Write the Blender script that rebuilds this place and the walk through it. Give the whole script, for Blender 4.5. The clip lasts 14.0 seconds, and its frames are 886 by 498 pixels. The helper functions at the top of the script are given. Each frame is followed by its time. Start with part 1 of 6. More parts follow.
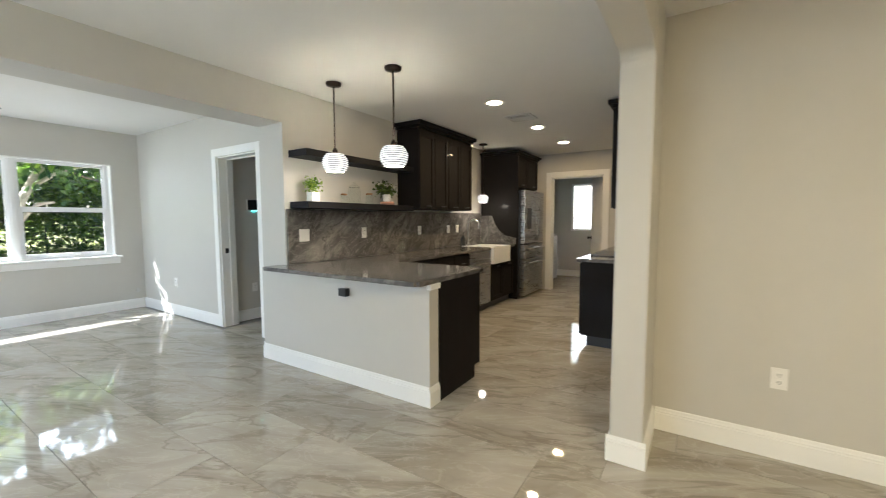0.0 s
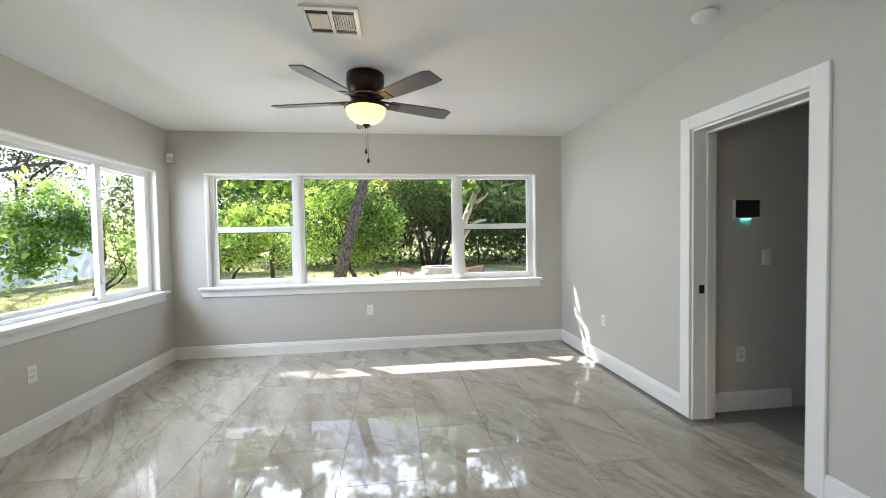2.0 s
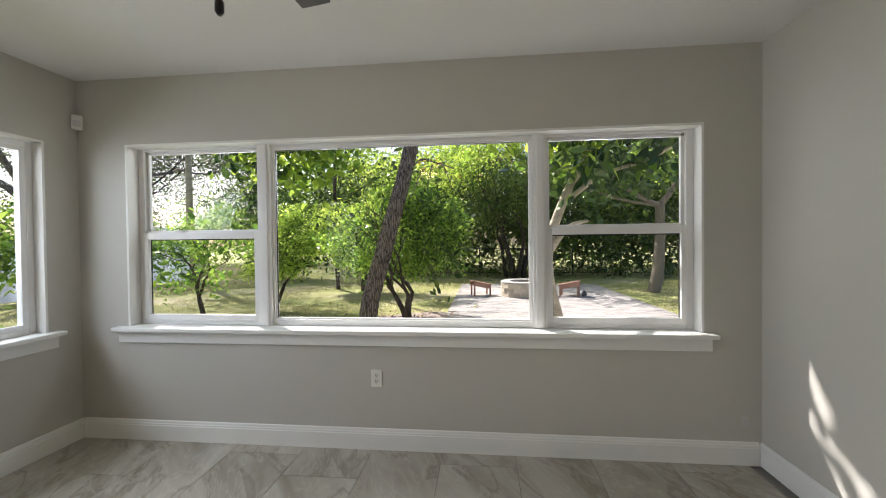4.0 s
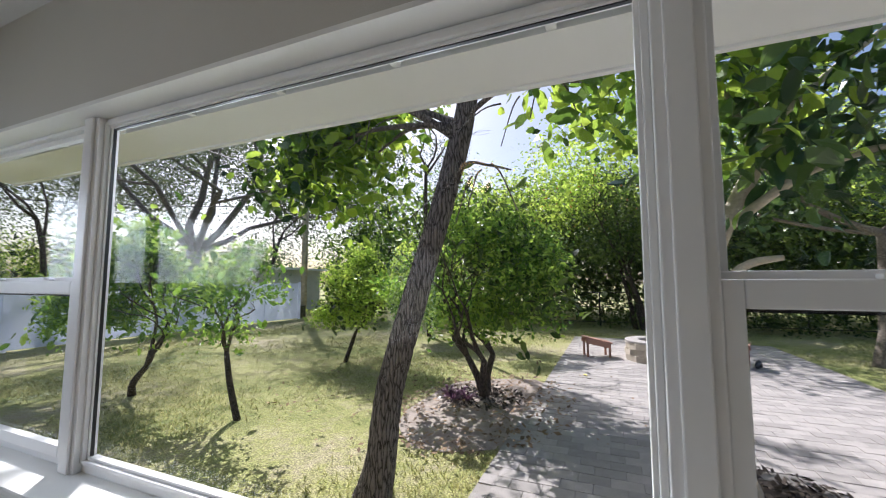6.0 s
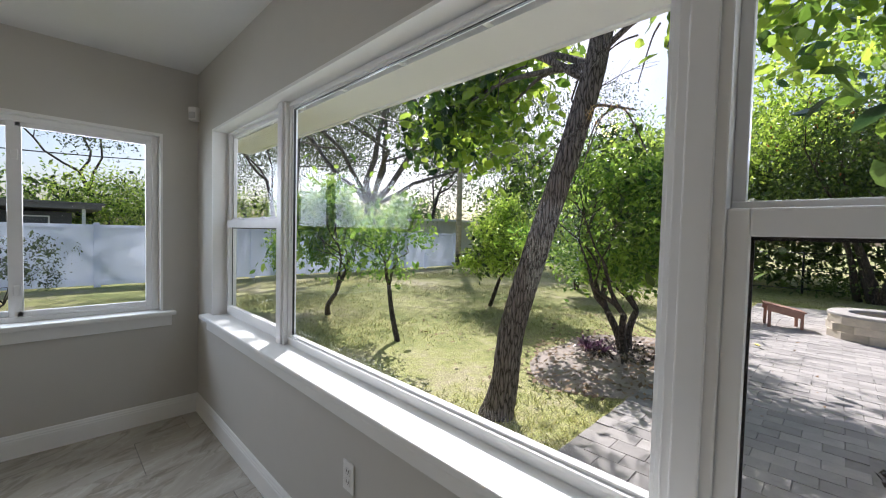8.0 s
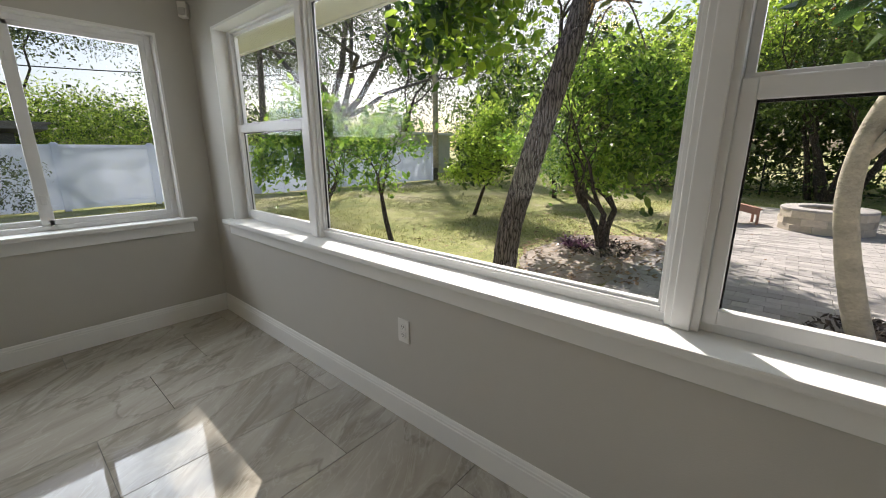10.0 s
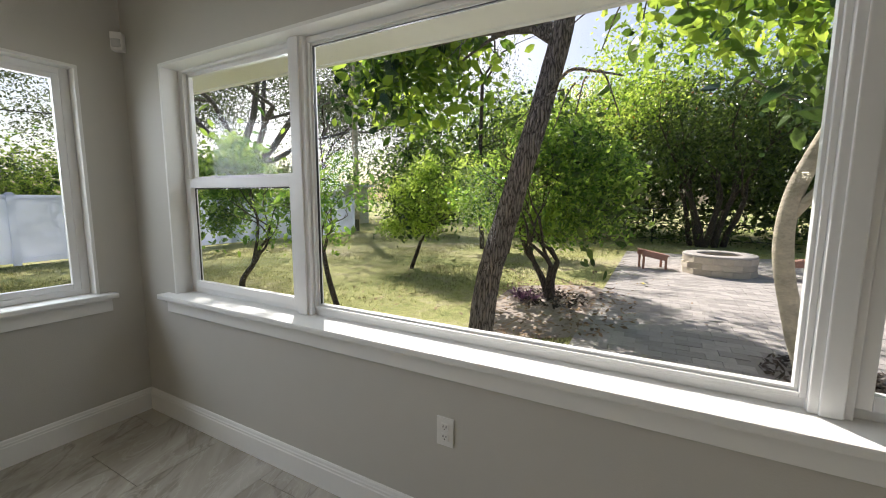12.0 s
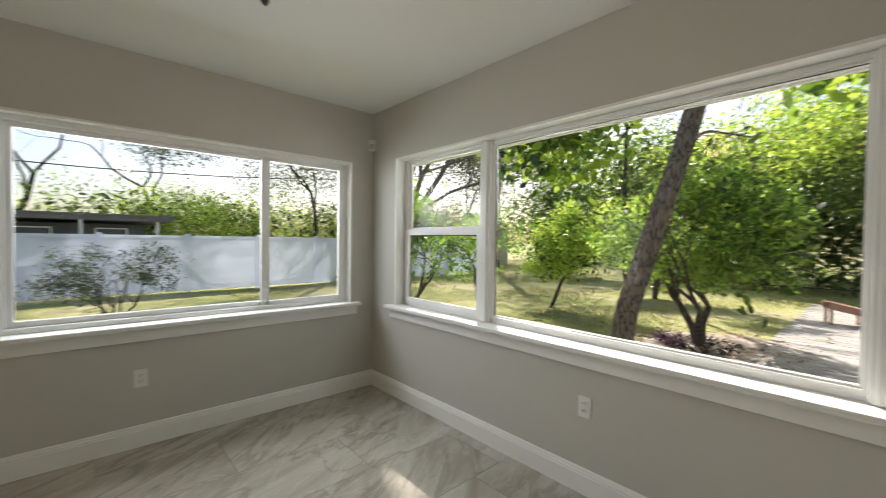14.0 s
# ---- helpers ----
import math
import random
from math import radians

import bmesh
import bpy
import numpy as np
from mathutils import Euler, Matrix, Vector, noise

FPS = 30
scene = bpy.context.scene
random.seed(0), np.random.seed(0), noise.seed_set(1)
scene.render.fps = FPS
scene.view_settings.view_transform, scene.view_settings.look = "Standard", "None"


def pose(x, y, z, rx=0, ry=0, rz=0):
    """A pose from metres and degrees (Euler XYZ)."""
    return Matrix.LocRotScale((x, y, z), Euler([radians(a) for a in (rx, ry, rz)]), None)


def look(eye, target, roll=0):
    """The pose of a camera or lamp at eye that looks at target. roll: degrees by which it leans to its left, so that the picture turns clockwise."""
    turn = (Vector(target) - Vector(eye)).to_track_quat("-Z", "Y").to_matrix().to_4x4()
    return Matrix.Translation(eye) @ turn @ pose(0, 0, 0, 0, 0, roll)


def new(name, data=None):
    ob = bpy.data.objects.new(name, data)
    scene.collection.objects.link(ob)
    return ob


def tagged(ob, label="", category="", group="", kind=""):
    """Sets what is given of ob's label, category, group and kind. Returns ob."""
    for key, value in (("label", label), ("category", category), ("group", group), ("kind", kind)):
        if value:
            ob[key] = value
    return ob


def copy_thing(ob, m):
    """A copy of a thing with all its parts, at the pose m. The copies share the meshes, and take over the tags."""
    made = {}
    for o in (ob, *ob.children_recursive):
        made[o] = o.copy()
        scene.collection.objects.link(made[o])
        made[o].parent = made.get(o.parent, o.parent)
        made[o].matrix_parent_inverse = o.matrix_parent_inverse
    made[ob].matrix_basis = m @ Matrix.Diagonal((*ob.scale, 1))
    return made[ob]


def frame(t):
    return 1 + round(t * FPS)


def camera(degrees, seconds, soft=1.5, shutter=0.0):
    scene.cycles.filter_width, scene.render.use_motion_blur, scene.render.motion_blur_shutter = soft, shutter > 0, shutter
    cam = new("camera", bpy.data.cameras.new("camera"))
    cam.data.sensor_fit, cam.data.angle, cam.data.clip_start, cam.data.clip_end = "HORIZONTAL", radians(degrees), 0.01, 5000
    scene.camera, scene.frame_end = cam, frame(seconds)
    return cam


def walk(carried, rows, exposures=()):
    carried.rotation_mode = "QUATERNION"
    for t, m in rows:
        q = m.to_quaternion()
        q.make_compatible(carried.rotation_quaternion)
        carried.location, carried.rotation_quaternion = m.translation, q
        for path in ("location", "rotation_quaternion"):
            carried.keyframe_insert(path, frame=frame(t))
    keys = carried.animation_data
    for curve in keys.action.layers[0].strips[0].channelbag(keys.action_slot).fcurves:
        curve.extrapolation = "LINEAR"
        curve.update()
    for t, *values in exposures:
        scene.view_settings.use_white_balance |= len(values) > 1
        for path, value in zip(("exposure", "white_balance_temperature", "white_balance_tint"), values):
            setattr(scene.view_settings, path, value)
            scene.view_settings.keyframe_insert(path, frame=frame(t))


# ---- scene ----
cam = camera(96.6, 14.0, soft=1.0, shutter=0.12)
PATH = [
    (0, (0.428, 0.27, 1.3), (-0.65, 1.948, 1.151), -0.2),
    (0.5, (-0.174, 0.398, 1.297), (-1.733, 1.646, 1.18), -0.2),
    (1, (-0.714, 0.536, 1.309), (-2.541, 1.342, 1.204), -0.8),
    (1.5, (-1.286, 0.655, 1.29), (-3.23, 1.117, 1.215), -1.2),
    (2, (-1.85, 0.737, 1.339), (-3.834, 0.982, 1.272), -1.0),
    (2.5, (-2.427, 0.834, 1.372), (-4.424, 0.903, 1.29), -0.6),
    (3, (-2.961, 0.975, 1.377), (-4.96, 0.935, 1.314), -0.4),
    (3.2, (-3.17, 1.032, 1.359), (-5.168, 0.954, 1.311), -0.3),
    (5.3, (-5.289, 1.266, 1.412), (-7.261, 0.937, 1.394), -1.4),
    (5.5, (-5.452, 1.311, 1.42), (-7.418, 0.947, 1.424), -1.1),
    (6, (-5.84, 1.391, 1.459), (-7.675, 0.615, 1.629), 0.0),
    (6.5, (-6.077, 1.424, 1.524), (-7.701, 0.364, 2.012), -0.7),
    (7, (-6.129, 1.512, 1.56), (-7.555, 0.211, 2.085), 0.2),
    (7.5, (-6.022, 1.603, 1.499), (-7.391, 0.17, 1.77), 1.6),
    (8, (-5.779, 1.712, 1.406), (-7.191, 0.298, 1.33), 1.4),
    (8.5, (-5.579, 1.816, 1.328), (-6.987, 0.449, 0.946), 1.0),
    (8.7, (-5.521, 1.891, 1.289), (-6.907, 0.53, 0.813), 0.6),
    (10.8, (-5.408, 1.487, 1.308), (-6.95, 0.293, 0.867), -0.1),
    (11, (-5.426, 1.432, 1.312), (-6.995, 0.264, 0.894), -0.2),
    (11.5, (-5.423, 1.2, 1.346), (-7.09, 0.151, 0.999), 0.4),
    (12, (-5.327, 1.094, 1.352), (-7.075, 0.153, 1.108), 0.3),
    (12.5, (-5.111, 1.099, 1.376), (-6.961, 0.349, 1.251), -0.0),
    (13, (-4.928, 1.21, 1.397), (-6.846, 0.645, 1.36), -0.8),
    (13.5, (-4.806, 1.391, 1.396), (-6.709, 0.775, 1.376), -0.2),
    (14, (-4.574, 1.493, 1.367), (-5.913, 0.008, 1.327), 0.7),
]
walk(cam, [(t, look(eye, target, roll)) for t, eye, target, roll in PATH],
     exposures=[(0, 2.30, 5700, 9), (0.5, 2.22, 5650, 14), (1.5, 1.98, 5900, 13), (2.5, 1.80, 6200, 13), (3.0, 1.42, 6600, 12), (5.5, 0.70, 5850, 17), (6.0, 0.50, 5900, 16), (6.5, 0.68, 5900, 17), (7.0, 0.80, 5800, 18), (8.5, 0.58, 6100, 14), (11, 0.62, 6550, 13), (12.5, 0.64, 6350, 13), (13.3, 0.72, 6250, 13), (14, 1.0, 6700, 11)])

# ---- world, sun, large lights ----
world = bpy.data.worlds.new("world")
scene.world = world
world.use_nodes = True
wn = world.node_tree
wn.nodes.clear()
sky = wn.nodes.new("ShaderNodeTexSky")
sky.sky_type = "NISHITA"
sky.sun_disc = False
sky.sun_elevation, sky.sun_rotation = radians(44), radians(225)
sky.air_density, sky.dust_density, sky.ozone_density = 1.0, 2.5, 1.0
bgn = wn.nodes.new("ShaderNodeBackground")
bgn.inputs["Strength"].default_value = 0.10
won = wn.nodes.new("ShaderNodeOutputWorld")
wn.links.new(sky.outputs[0], bgn.inputs[0])
wn.links.new(bgn.outputs[0], won.inputs[0])


def lamp(name, kind, m, energy, color, label, size=0.1, size_y=None, angle=None):
    data = bpy.data.lights.new(name, kind)
    data.energy, data.color = energy, color
    if kind == "AREA":
        data.shape, data.size = ("RECTANGLE", size) if size_y else ("DISK", size)
        if size_y:
            data.size_y = size_y
    elif kind == "SUN":
        data.angle = radians(angle)
    else:
        data.shadow_soft_size = size
    ob = new(name, data)
    ob.matrix_world = m
    return tagged(ob, label, "light", kind="structure")


lamp("sun", "SUN", look((-10, -10, 13.6), (0, 0, 0)), 5.0, (1.0, 0.95, 0.86), "low warm afternoon sun", angle=0.5)
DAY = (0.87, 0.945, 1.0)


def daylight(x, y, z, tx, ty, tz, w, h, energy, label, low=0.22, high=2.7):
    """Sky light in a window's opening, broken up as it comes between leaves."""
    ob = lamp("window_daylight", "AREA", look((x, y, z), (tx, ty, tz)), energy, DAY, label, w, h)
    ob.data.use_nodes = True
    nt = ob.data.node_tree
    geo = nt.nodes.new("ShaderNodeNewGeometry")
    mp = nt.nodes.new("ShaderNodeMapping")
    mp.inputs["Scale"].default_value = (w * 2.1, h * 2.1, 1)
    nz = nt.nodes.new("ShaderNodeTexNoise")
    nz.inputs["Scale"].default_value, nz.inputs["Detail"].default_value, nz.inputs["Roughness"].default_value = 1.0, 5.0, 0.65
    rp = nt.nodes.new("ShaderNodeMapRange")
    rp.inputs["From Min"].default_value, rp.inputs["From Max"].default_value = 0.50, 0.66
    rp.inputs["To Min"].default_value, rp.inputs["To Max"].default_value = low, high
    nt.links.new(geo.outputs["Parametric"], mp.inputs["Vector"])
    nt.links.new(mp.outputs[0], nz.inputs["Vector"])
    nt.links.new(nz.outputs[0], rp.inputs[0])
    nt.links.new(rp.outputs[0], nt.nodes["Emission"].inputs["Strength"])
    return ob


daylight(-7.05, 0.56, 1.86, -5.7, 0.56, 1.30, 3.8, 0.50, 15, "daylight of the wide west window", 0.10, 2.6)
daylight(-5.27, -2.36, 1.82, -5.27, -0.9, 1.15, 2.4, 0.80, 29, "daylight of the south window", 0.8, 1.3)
# added lamp for a window out of view, to light the half wall
daylight(-1.3, -1.80, 1.25, -1.3, 3, 1.1, 1.9, 1.5, 6.5, "added daylight of the assumed dining room window", 0.9, 1.1)

# ---- materials ----
MATS = {}


def shader(name):
    m = bpy.data.materials.new(name)
    m.use_nodes = True
    nt = m.node_tree
    nt.nodes.clear()
    out = nt.nodes.new("ShaderNodeOutputMaterial")
    p = nt.nodes.new("ShaderNodeBsdfPrincipled")
    nt.links.new(p.outputs[0], out.inputs[0])
    MATS[name] = m
    return m, nt, p, out


def node(nt, kind, **values):
    n = nt.nodes.new("ShaderNode" + kind)
    for key, value in values.items():
        n.inputs[key.replace("_", " ")].default_value = value
    return n


def coords(nt, scale=(1, 1, 1), turn=(0, 0, 0), shuffle=False, kind="POINT"):
    """Object coordinates, scaled and turned; shuffled from piece to piece where asked."""
    tc = nt.nodes.new("ShaderNodeTexCoord")
    mp = nt.nodes.new("ShaderNodeMapping")
    mp.vector_type = kind
    mp.inputs["Scale"].default_value = scale
    mp.inputs["Rotation"].default_value = [radians(a) for a in turn]
    nt.links.new(tc.outputs["Object"], mp.inputs["Vector"])
    if shuffle:
        oi = nt.nodes.new("ShaderNodeObjectInfo")
        mul = nt.nodes.new("ShaderNodeVectorMath")
        mul.operation = "MULTIPLY"
        mul.inputs[1].default_value = (53.0, 31.0, 17.0)
        nt.links.new(oi.outputs["Random"], mul.inputs[0])
        nt.links.new(mul.outputs[0], mp.inputs["Location"])
    return mp.outputs[0]


def ramp(nt, fac, stops):
    r = nt.nodes.new("ShaderNodeValToRGB")
    els = r.color_ramp.elements
    while len(els) < len(stops):
        els.new(0.5)
    for e, (at, c) in zip(els, stops):
        e.position, e.color = at, (*c, 1)
    nt.links.new(fac, r.inputs[0])
    return r.outputs[0]


def grey(v):
    return (v, v, v)


def tone(c, k):
    return tuple(min(1, v * k) for v in c)


def plain(name, color, rough=0.5, metal=0.0, var=0.08, scale=6.0, bump=0.0, bscale=80.0, stretch=(1, 1, 1), coat=0.0, island=0.0, shuffle=False):
    """A surface of one colour with blotches at two scales, uneven gloss and fine relief."""
    m, nt, p, out = shader(name)
    co = coords(nt, stretch, shuffle=shuffle)
    n1 = node(nt, "TexNoise", Scale=scale, Detail=6.0, Roughness=0.6)
    n2 = node(nt, "TexNoise", Scale=scale * 9, Detail=3.0)
    add = nt.nodes.new("ShaderNodeMath")
    add.operation = "MULTIPLY_ADD"
    add.inputs[1].default_value = 0.35
    for n in (n1, n2):
        nt.links.new(co, n.inputs["Vector"])
    nt.links.new(n2.outputs[0], add.inputs[0])
    nt.links.new(n1.outputs[0], add.inputs[2])
    col = ramp(nt, add.outputs[0], [(0.35, tone(color, 1 - var)), (0.95, tone(color, 1 + var))])
    if island:
        geo = nt.nodes.new("ShaderNodeNewGeometry")
        hsv = node(nt, "HueSaturation")
        mr = node(nt, "MapRange", To_Min=1 - island, To_Max=1 + island)
        nt.links.new(geo.outputs["Random Per Island"], mr.inputs[0])
        nt.links.new(mr.outputs[0], hsv.inputs["Value"])
        nt.links.new(col, hsv.inputs["Color"])
        col = hsv.outputs[0]
    if shuffle:
        oi = nt.nodes.new("ShaderNodeObjectInfo")
        hsv = node(nt, "HueSaturation")
        mr = node(nt, "MapRange", To_Min=0.82, To_Max=1.15)
        nt.links.new(oi.outputs["Random"], mr.inputs[0])
        nt.links.new(mr.outputs[0], hsv.inputs["Value"])
        nt.links.new(col, hsv.inputs["Color"])
        col = hsv.outputs[0]
    nt.links.new(col, p.inputs["Base Color"])
    rr = node(nt, "MapRange", To_Min=max(0.02, rough * 0.85), To_Max=min(1, rough * 1.15))
    nt.links.new(n1.outputs[0], rr.inputs[0])
    nt.links.new(rr.outputs[0], p.inputs["Roughness"])
    p.inputs["Metallic"].default_value = metal
    p.inputs["Coat Weight"].default_value = coat
    if bump:
        nb = node(nt, "TexNoise", Scale=bscale, Detail=4.0)
        nt.links.new(co, nb.inputs["Vector"])
        b = node(nt, "Bump", Strength=bump, Distance=0.01)
        nt.links.new(nb.outputs[0], b.inputs["Height"])
        nt.links.new(b.outputs[0], p.inputs["Normal"])
    return m


def veined(name, base, dark, light, rough, scale, turn, shuffle=False, vein=0.5, stretch=3.0):
    """Polished stone: clouds drawn out one way, and veins that run aslant."""
    m, nt, p, out = shader(name)
    co = coords(nt, (stretch / scale, 1 / scale, 1 / scale), turn, shuffle, "TEXTURE")
    cloud = node(nt, "TexNoise", Scale=1.3, Detail=8.0, Roughness=0.62, Distortion=1.2)
    lines = node(nt, "TexNoise", Scale=0.9, Detail=7.0, Roughness=0.55, Distortion=1.4)
    fine = node(nt, "TexNoise", Scale=2.6, Detail=6.0, Roughness=0.6, Distortion=1.8)
    for n in (cloud, lines, fine):
        nt.links.new(co, n.inputs["Vector"])
    col = ramp(nt, cloud.outputs[0], [(0.28, dark), (0.5, base), (0.74, light)])
    v1 = ramp(nt, lines.outputs[0], [(0.482, grey(0)), (0.499, grey(vein)), (0.501, grey(vein)), (0.53, grey(0))])
    v2 = ramp(nt, fine.outputs[0], [(0.475, grey(0)), (0.5, grey(vein * 0.6)), (0.525, grey(0))])
    mix1 = nt.nodes.new("ShaderNodeMix")
    mix1.data_type = "RGBA"
    mix1.inputs[7].default_value = (*tone(dark, 0.75), 1)
    nt.links.new(v1, mix1.inputs[0])
    nt.links.new(col, mix1.inputs[6])
    mix2 = nt.nodes.new("ShaderNodeMix")
    mix2.data_type = "RGBA"
    mix2.inputs[7].default_value = (*tone(light, 1.18), 1)
    nt.links.new(v2, mix2.inputs[0])
    nt.links.new(mix1.outputs[2], mix2.inputs[6])
    nt.links.new(mix2.outputs[2], p.inputs["Base Color"])
    rr = node(nt, "MapRange", To_Min=rough * 0.7, To_Max=rough * 1.4)
    nt.links.new(cloud.outputs[0], rr.inputs[0])
    nt.links.new(rr.outputs[0], p.inputs["Roughness"])
    return m


def leafy(name, color, light, translucent=0.4, rough=0.35):
    m, nt, p, out = shader(name)
    geo = nt.nodes.new("ShaderNodeNewGeometry")
    big = node(nt, "TexNoise", Scale=0.9, Detail=3.0)
    nt.links.new(coords(nt), big.inputs["Vector"])
    add = nt.nodes.new("ShaderNodeMath")
    add.operation = "MULTIPLY_ADD"
    add.inputs[1].default_value = 0.55
    nt.links.new(geo.outputs["Random Per Island"], add.inputs[0])
    nt.links.new(big.outputs[0], add.inputs[2])
    col = ramp(nt, add.outputs[0], [(0.35, tone(color, 0.6)), (0.65, color), (1.0, light)])
    nt.links.new(col, p.inputs["Base Color"])
    p.inputs["Roughness"].default_value = rough
    tr = nt.nodes.new("ShaderNodeBsdfTranslucent")
    hsv = node(nt, "HueSaturation", Hue=0.485, Saturation=1.0, Value=1.55)
    nt.links.new(col, hsv.inputs["Color"])
    nt.links.new(hsv.outputs[0], tr.inputs["Color"])
    mx = node(nt, "MixShader", Fac=translucent)
    nt.links.new(p.outputs[0], mx.inputs[1])
    nt.links.new(tr.outputs[0], mx.inputs[2])
    nt.links.new(mx.outputs[0], out.inputs[0])
    return m


def barked(name, dark, light, scale, stretch, strength):
    m, nt, p, out = shader(name)
    co = coords(nt, (scale, scale, scale * stretch))
    warp = node(nt, "TexNoise", Scale=0.8, Detail=3.0)
    nt.links.new(co, warp.inputs["Vector"])
    mix = nt.nodes.new("ShaderNodeVectorMath")
    mix.operation = "MULTIPLY_ADD"
    mix.inputs[1].default_value = (0.8, 0.8, 0.8)
    nt.links.new(warp.outputs["Color"], mix.inputs[0])
    nt.links.new(co, mix.inputs[2])
    vor = node(nt, "TexVoronoi", Scale=1.0)
    vor.feature = "DISTANCE_TO_EDGE"
    nt.links.new(mix.outputs[0], vor.inputs["Vector"])
    fine = node(nt, "TexNoise", Scale=6.0, Detail=5.0)
    nt.links.new(co, fine.inputs["Vector"])
    col = ramp(nt, vor.outputs["Distance"], [(0.0, dark), (0.14, tone(light, 0.75)), (0.4, light)])
    tint = nt.nodes.new("ShaderNodeMix")
    tint.data_type, tint.blend_type = "RGBA", "MULTIPLY"
    tint.inputs[0].default_value = 0.6
    nt.links.new(col, tint.inputs[6])
    nt.links.new(ramp(nt, fine.outputs[0], [(0.3, grey(0.45)), (0.7, grey(1))]), tint.inputs[7])
    nt.links.new(tint.outputs[2], p.inputs["Base Color"])
    p.inputs["Roughness"].default_value = 0.9
    b = node(nt, "Bump", Strength=strength, Distance=0.03)
    nt.links.new(vor.outputs["Distance"], b.inputs["Height"])
    nt.links.new(b.outputs[0], p.inputs["Normal"])
    return m


def glazing(name, gloss=1.0, tint=(1, 1, 1)):
    """A clear pane: sees through, and mirrors by Fresnel."""
    m, nt, p, out = shader(name)
    nt.nodes.remove(p)
    tr = nt.nodes.new("ShaderNodeBsdfTransparent")
    tr.inputs[0].default_value = (*tint, 1)
    gl = nt.nodes.new("ShaderNodeBsdfGlossy")
    gl.inputs["Roughness"].default_value = 0.01
    fr = node(nt, "LayerWeight", Blend=0.5)
    power = nt.nodes.new("ShaderNodeMath")
    power.operation = "POWER"
    power.inputs[1].default_value = 5.0
    nt.links.new(fr.outputs["Facing"], power.inputs[0])
    mul = nt.nodes.new("ShaderNodeMath")
    mul.operation = "MULTIPLY_ADD"
    mul.inputs[1].default_value, mul.inputs[2].default_value = 0.40 * gloss, 0.015 * gloss
    nt.links.new(power.outputs[0], mul.inputs[0])
    mx = nt.nodes.new("ShaderNodeMixShader")
    nt.links.new(mul.outputs[0], mx.inputs[0])
    nt.links.new(tr.outputs[0], mx.inputs[1])
    nt.links.new(gl.outputs[0], mx.inputs[2])
    nt.links.new(mx.outputs[0], out.inputs[0])
    return m


def glowing(name, color, strength):
    m, nt, p, out = shader(name)
    p.inputs["Base Color"].default_value = (*color, 1)
    p.inputs["Emission Color"].default_value = (*color, 1)
    p.inputs["Emission Strength"].default_value = strength
    return m


WALL = plain("wall paint", (0.54, 0.525, 0.485), 0.55, var=0.03, scale=1.5, bump=0.12, bscale=220)
CEIL = plain("ceiling paint", (0.75, 0.75, 0.74), 0.7, var=0.02, scale=1.2, bump=0.2, bscale=150)
TRIM = plain("white trim paint", (0.82, 0.82, 0.80), 0.5, var=0.025, scale=3, bump=0.04, bscale=90)
VINYL = plain("white window vinyl", (0.80, 0.80, 0.80), 0.35, var=0.03, scale=4)
TILE = veined("polished tile", (0.405, 0.375, 0.322), (0.265, 0.238, 0.192), (0.51, 0.485, 0.435), 0.03, 1.9, (0, 0, 28), True, 0.5, 2.8)
SAND = plain("paver joint sand", (0.31, 0.285, 0.265), 0.95, var=0.2, scale=15)
GROUT = plain("grout", (0.22, 0.21, 0.20), 0.9, var=0.15, scale=20)
STONE = veined("brown grey marble", (0.125, 0.118, 0.112), (0.065, 0.061, 0.058), (0.31, 0.29, 0.265), 0.10, 3.0, (0, -32, 58), False, 0.7, 4.0)
DARKWOOD = plain("espresso stained wood", (0.006, 0.0042, 0.0034), 0.6, var=0.4, scale=3, bump=0.1, bscale=40, stretch=(6, 6, 1), coat=0.05)
BLACKWOOD = plain("black stained shelf wood", (0.009, 0.009, 0.011), 0.6, var=0.3, scale=5, stretch=(1, 6, 6))
for dull in (DARKWOOD, BLACKWOOD):
    dull.node_tree.nodes["Principled BSDF"].inputs["Specular IOR Level"].default_value = 0.2
STEEL = plain("brushed stainless steel", (0.42, 0.41, 0.40), 0.28, 0.95, var=0.06, scale=4, stretch=(1, 1, 30))
DARKSTEEL = plain("dark steel", (0.10, 0.10, 0.105), 0.35, 0.8, var=0.1)
BLACK = plain("black plastic", (0.012, 0.012, 0.013), 0.35, var=0.2)
BRONZE = plain("oil rubbed bronze", (0.035, 0.024, 0.018), 0.34, 0.75, var=0.25, scale=8)
COPPER = plain("brushed copper edge", (0.45, 0.25, 0.13), 0.3, 0.9, var=0.2, scale=10)
BLADE = plain("dark fan blade veneer", (0.055, 0.048, 0.046), 0.42, var=0.25, scale=3, stretch=(1, 8, 8), bump=0.05)
PLATE = plain("white plastic plate", (0.78, 0.77, 0.74), 0.35, var=0.03)
CERAMIC = plain("white glazed ceramic", (0.80, 0.80, 0.79), 0.15, var=0.03)
WHITEGOOD = plain("white enamel", (0.78, 0.79, 0.80), 0.25, var=0.03)
GLASS = glazing("window glass", 1.0)
CLEAR = glazing("clear jar glass", 1.6, (0.95, 0.97, 0.96))
AMBER = glowing("amber glass bowl", (1.0, 0.55, 0.09), 1.4)
BULB = glowing("warm bulb", (1.0, 0.86, 0.6), 30.0)
WARMDISC = glowing("recessed lamp diffuser", (1.0, 0.87, 0.62), 12.0)
SHADEGLASS = glowing("lit ribbed glass", (1.0, 0.97, 0.92), 0.14)
LEDTEAL = glowing("teal status light", (0.1, 0.9, 0.8), 3.0)
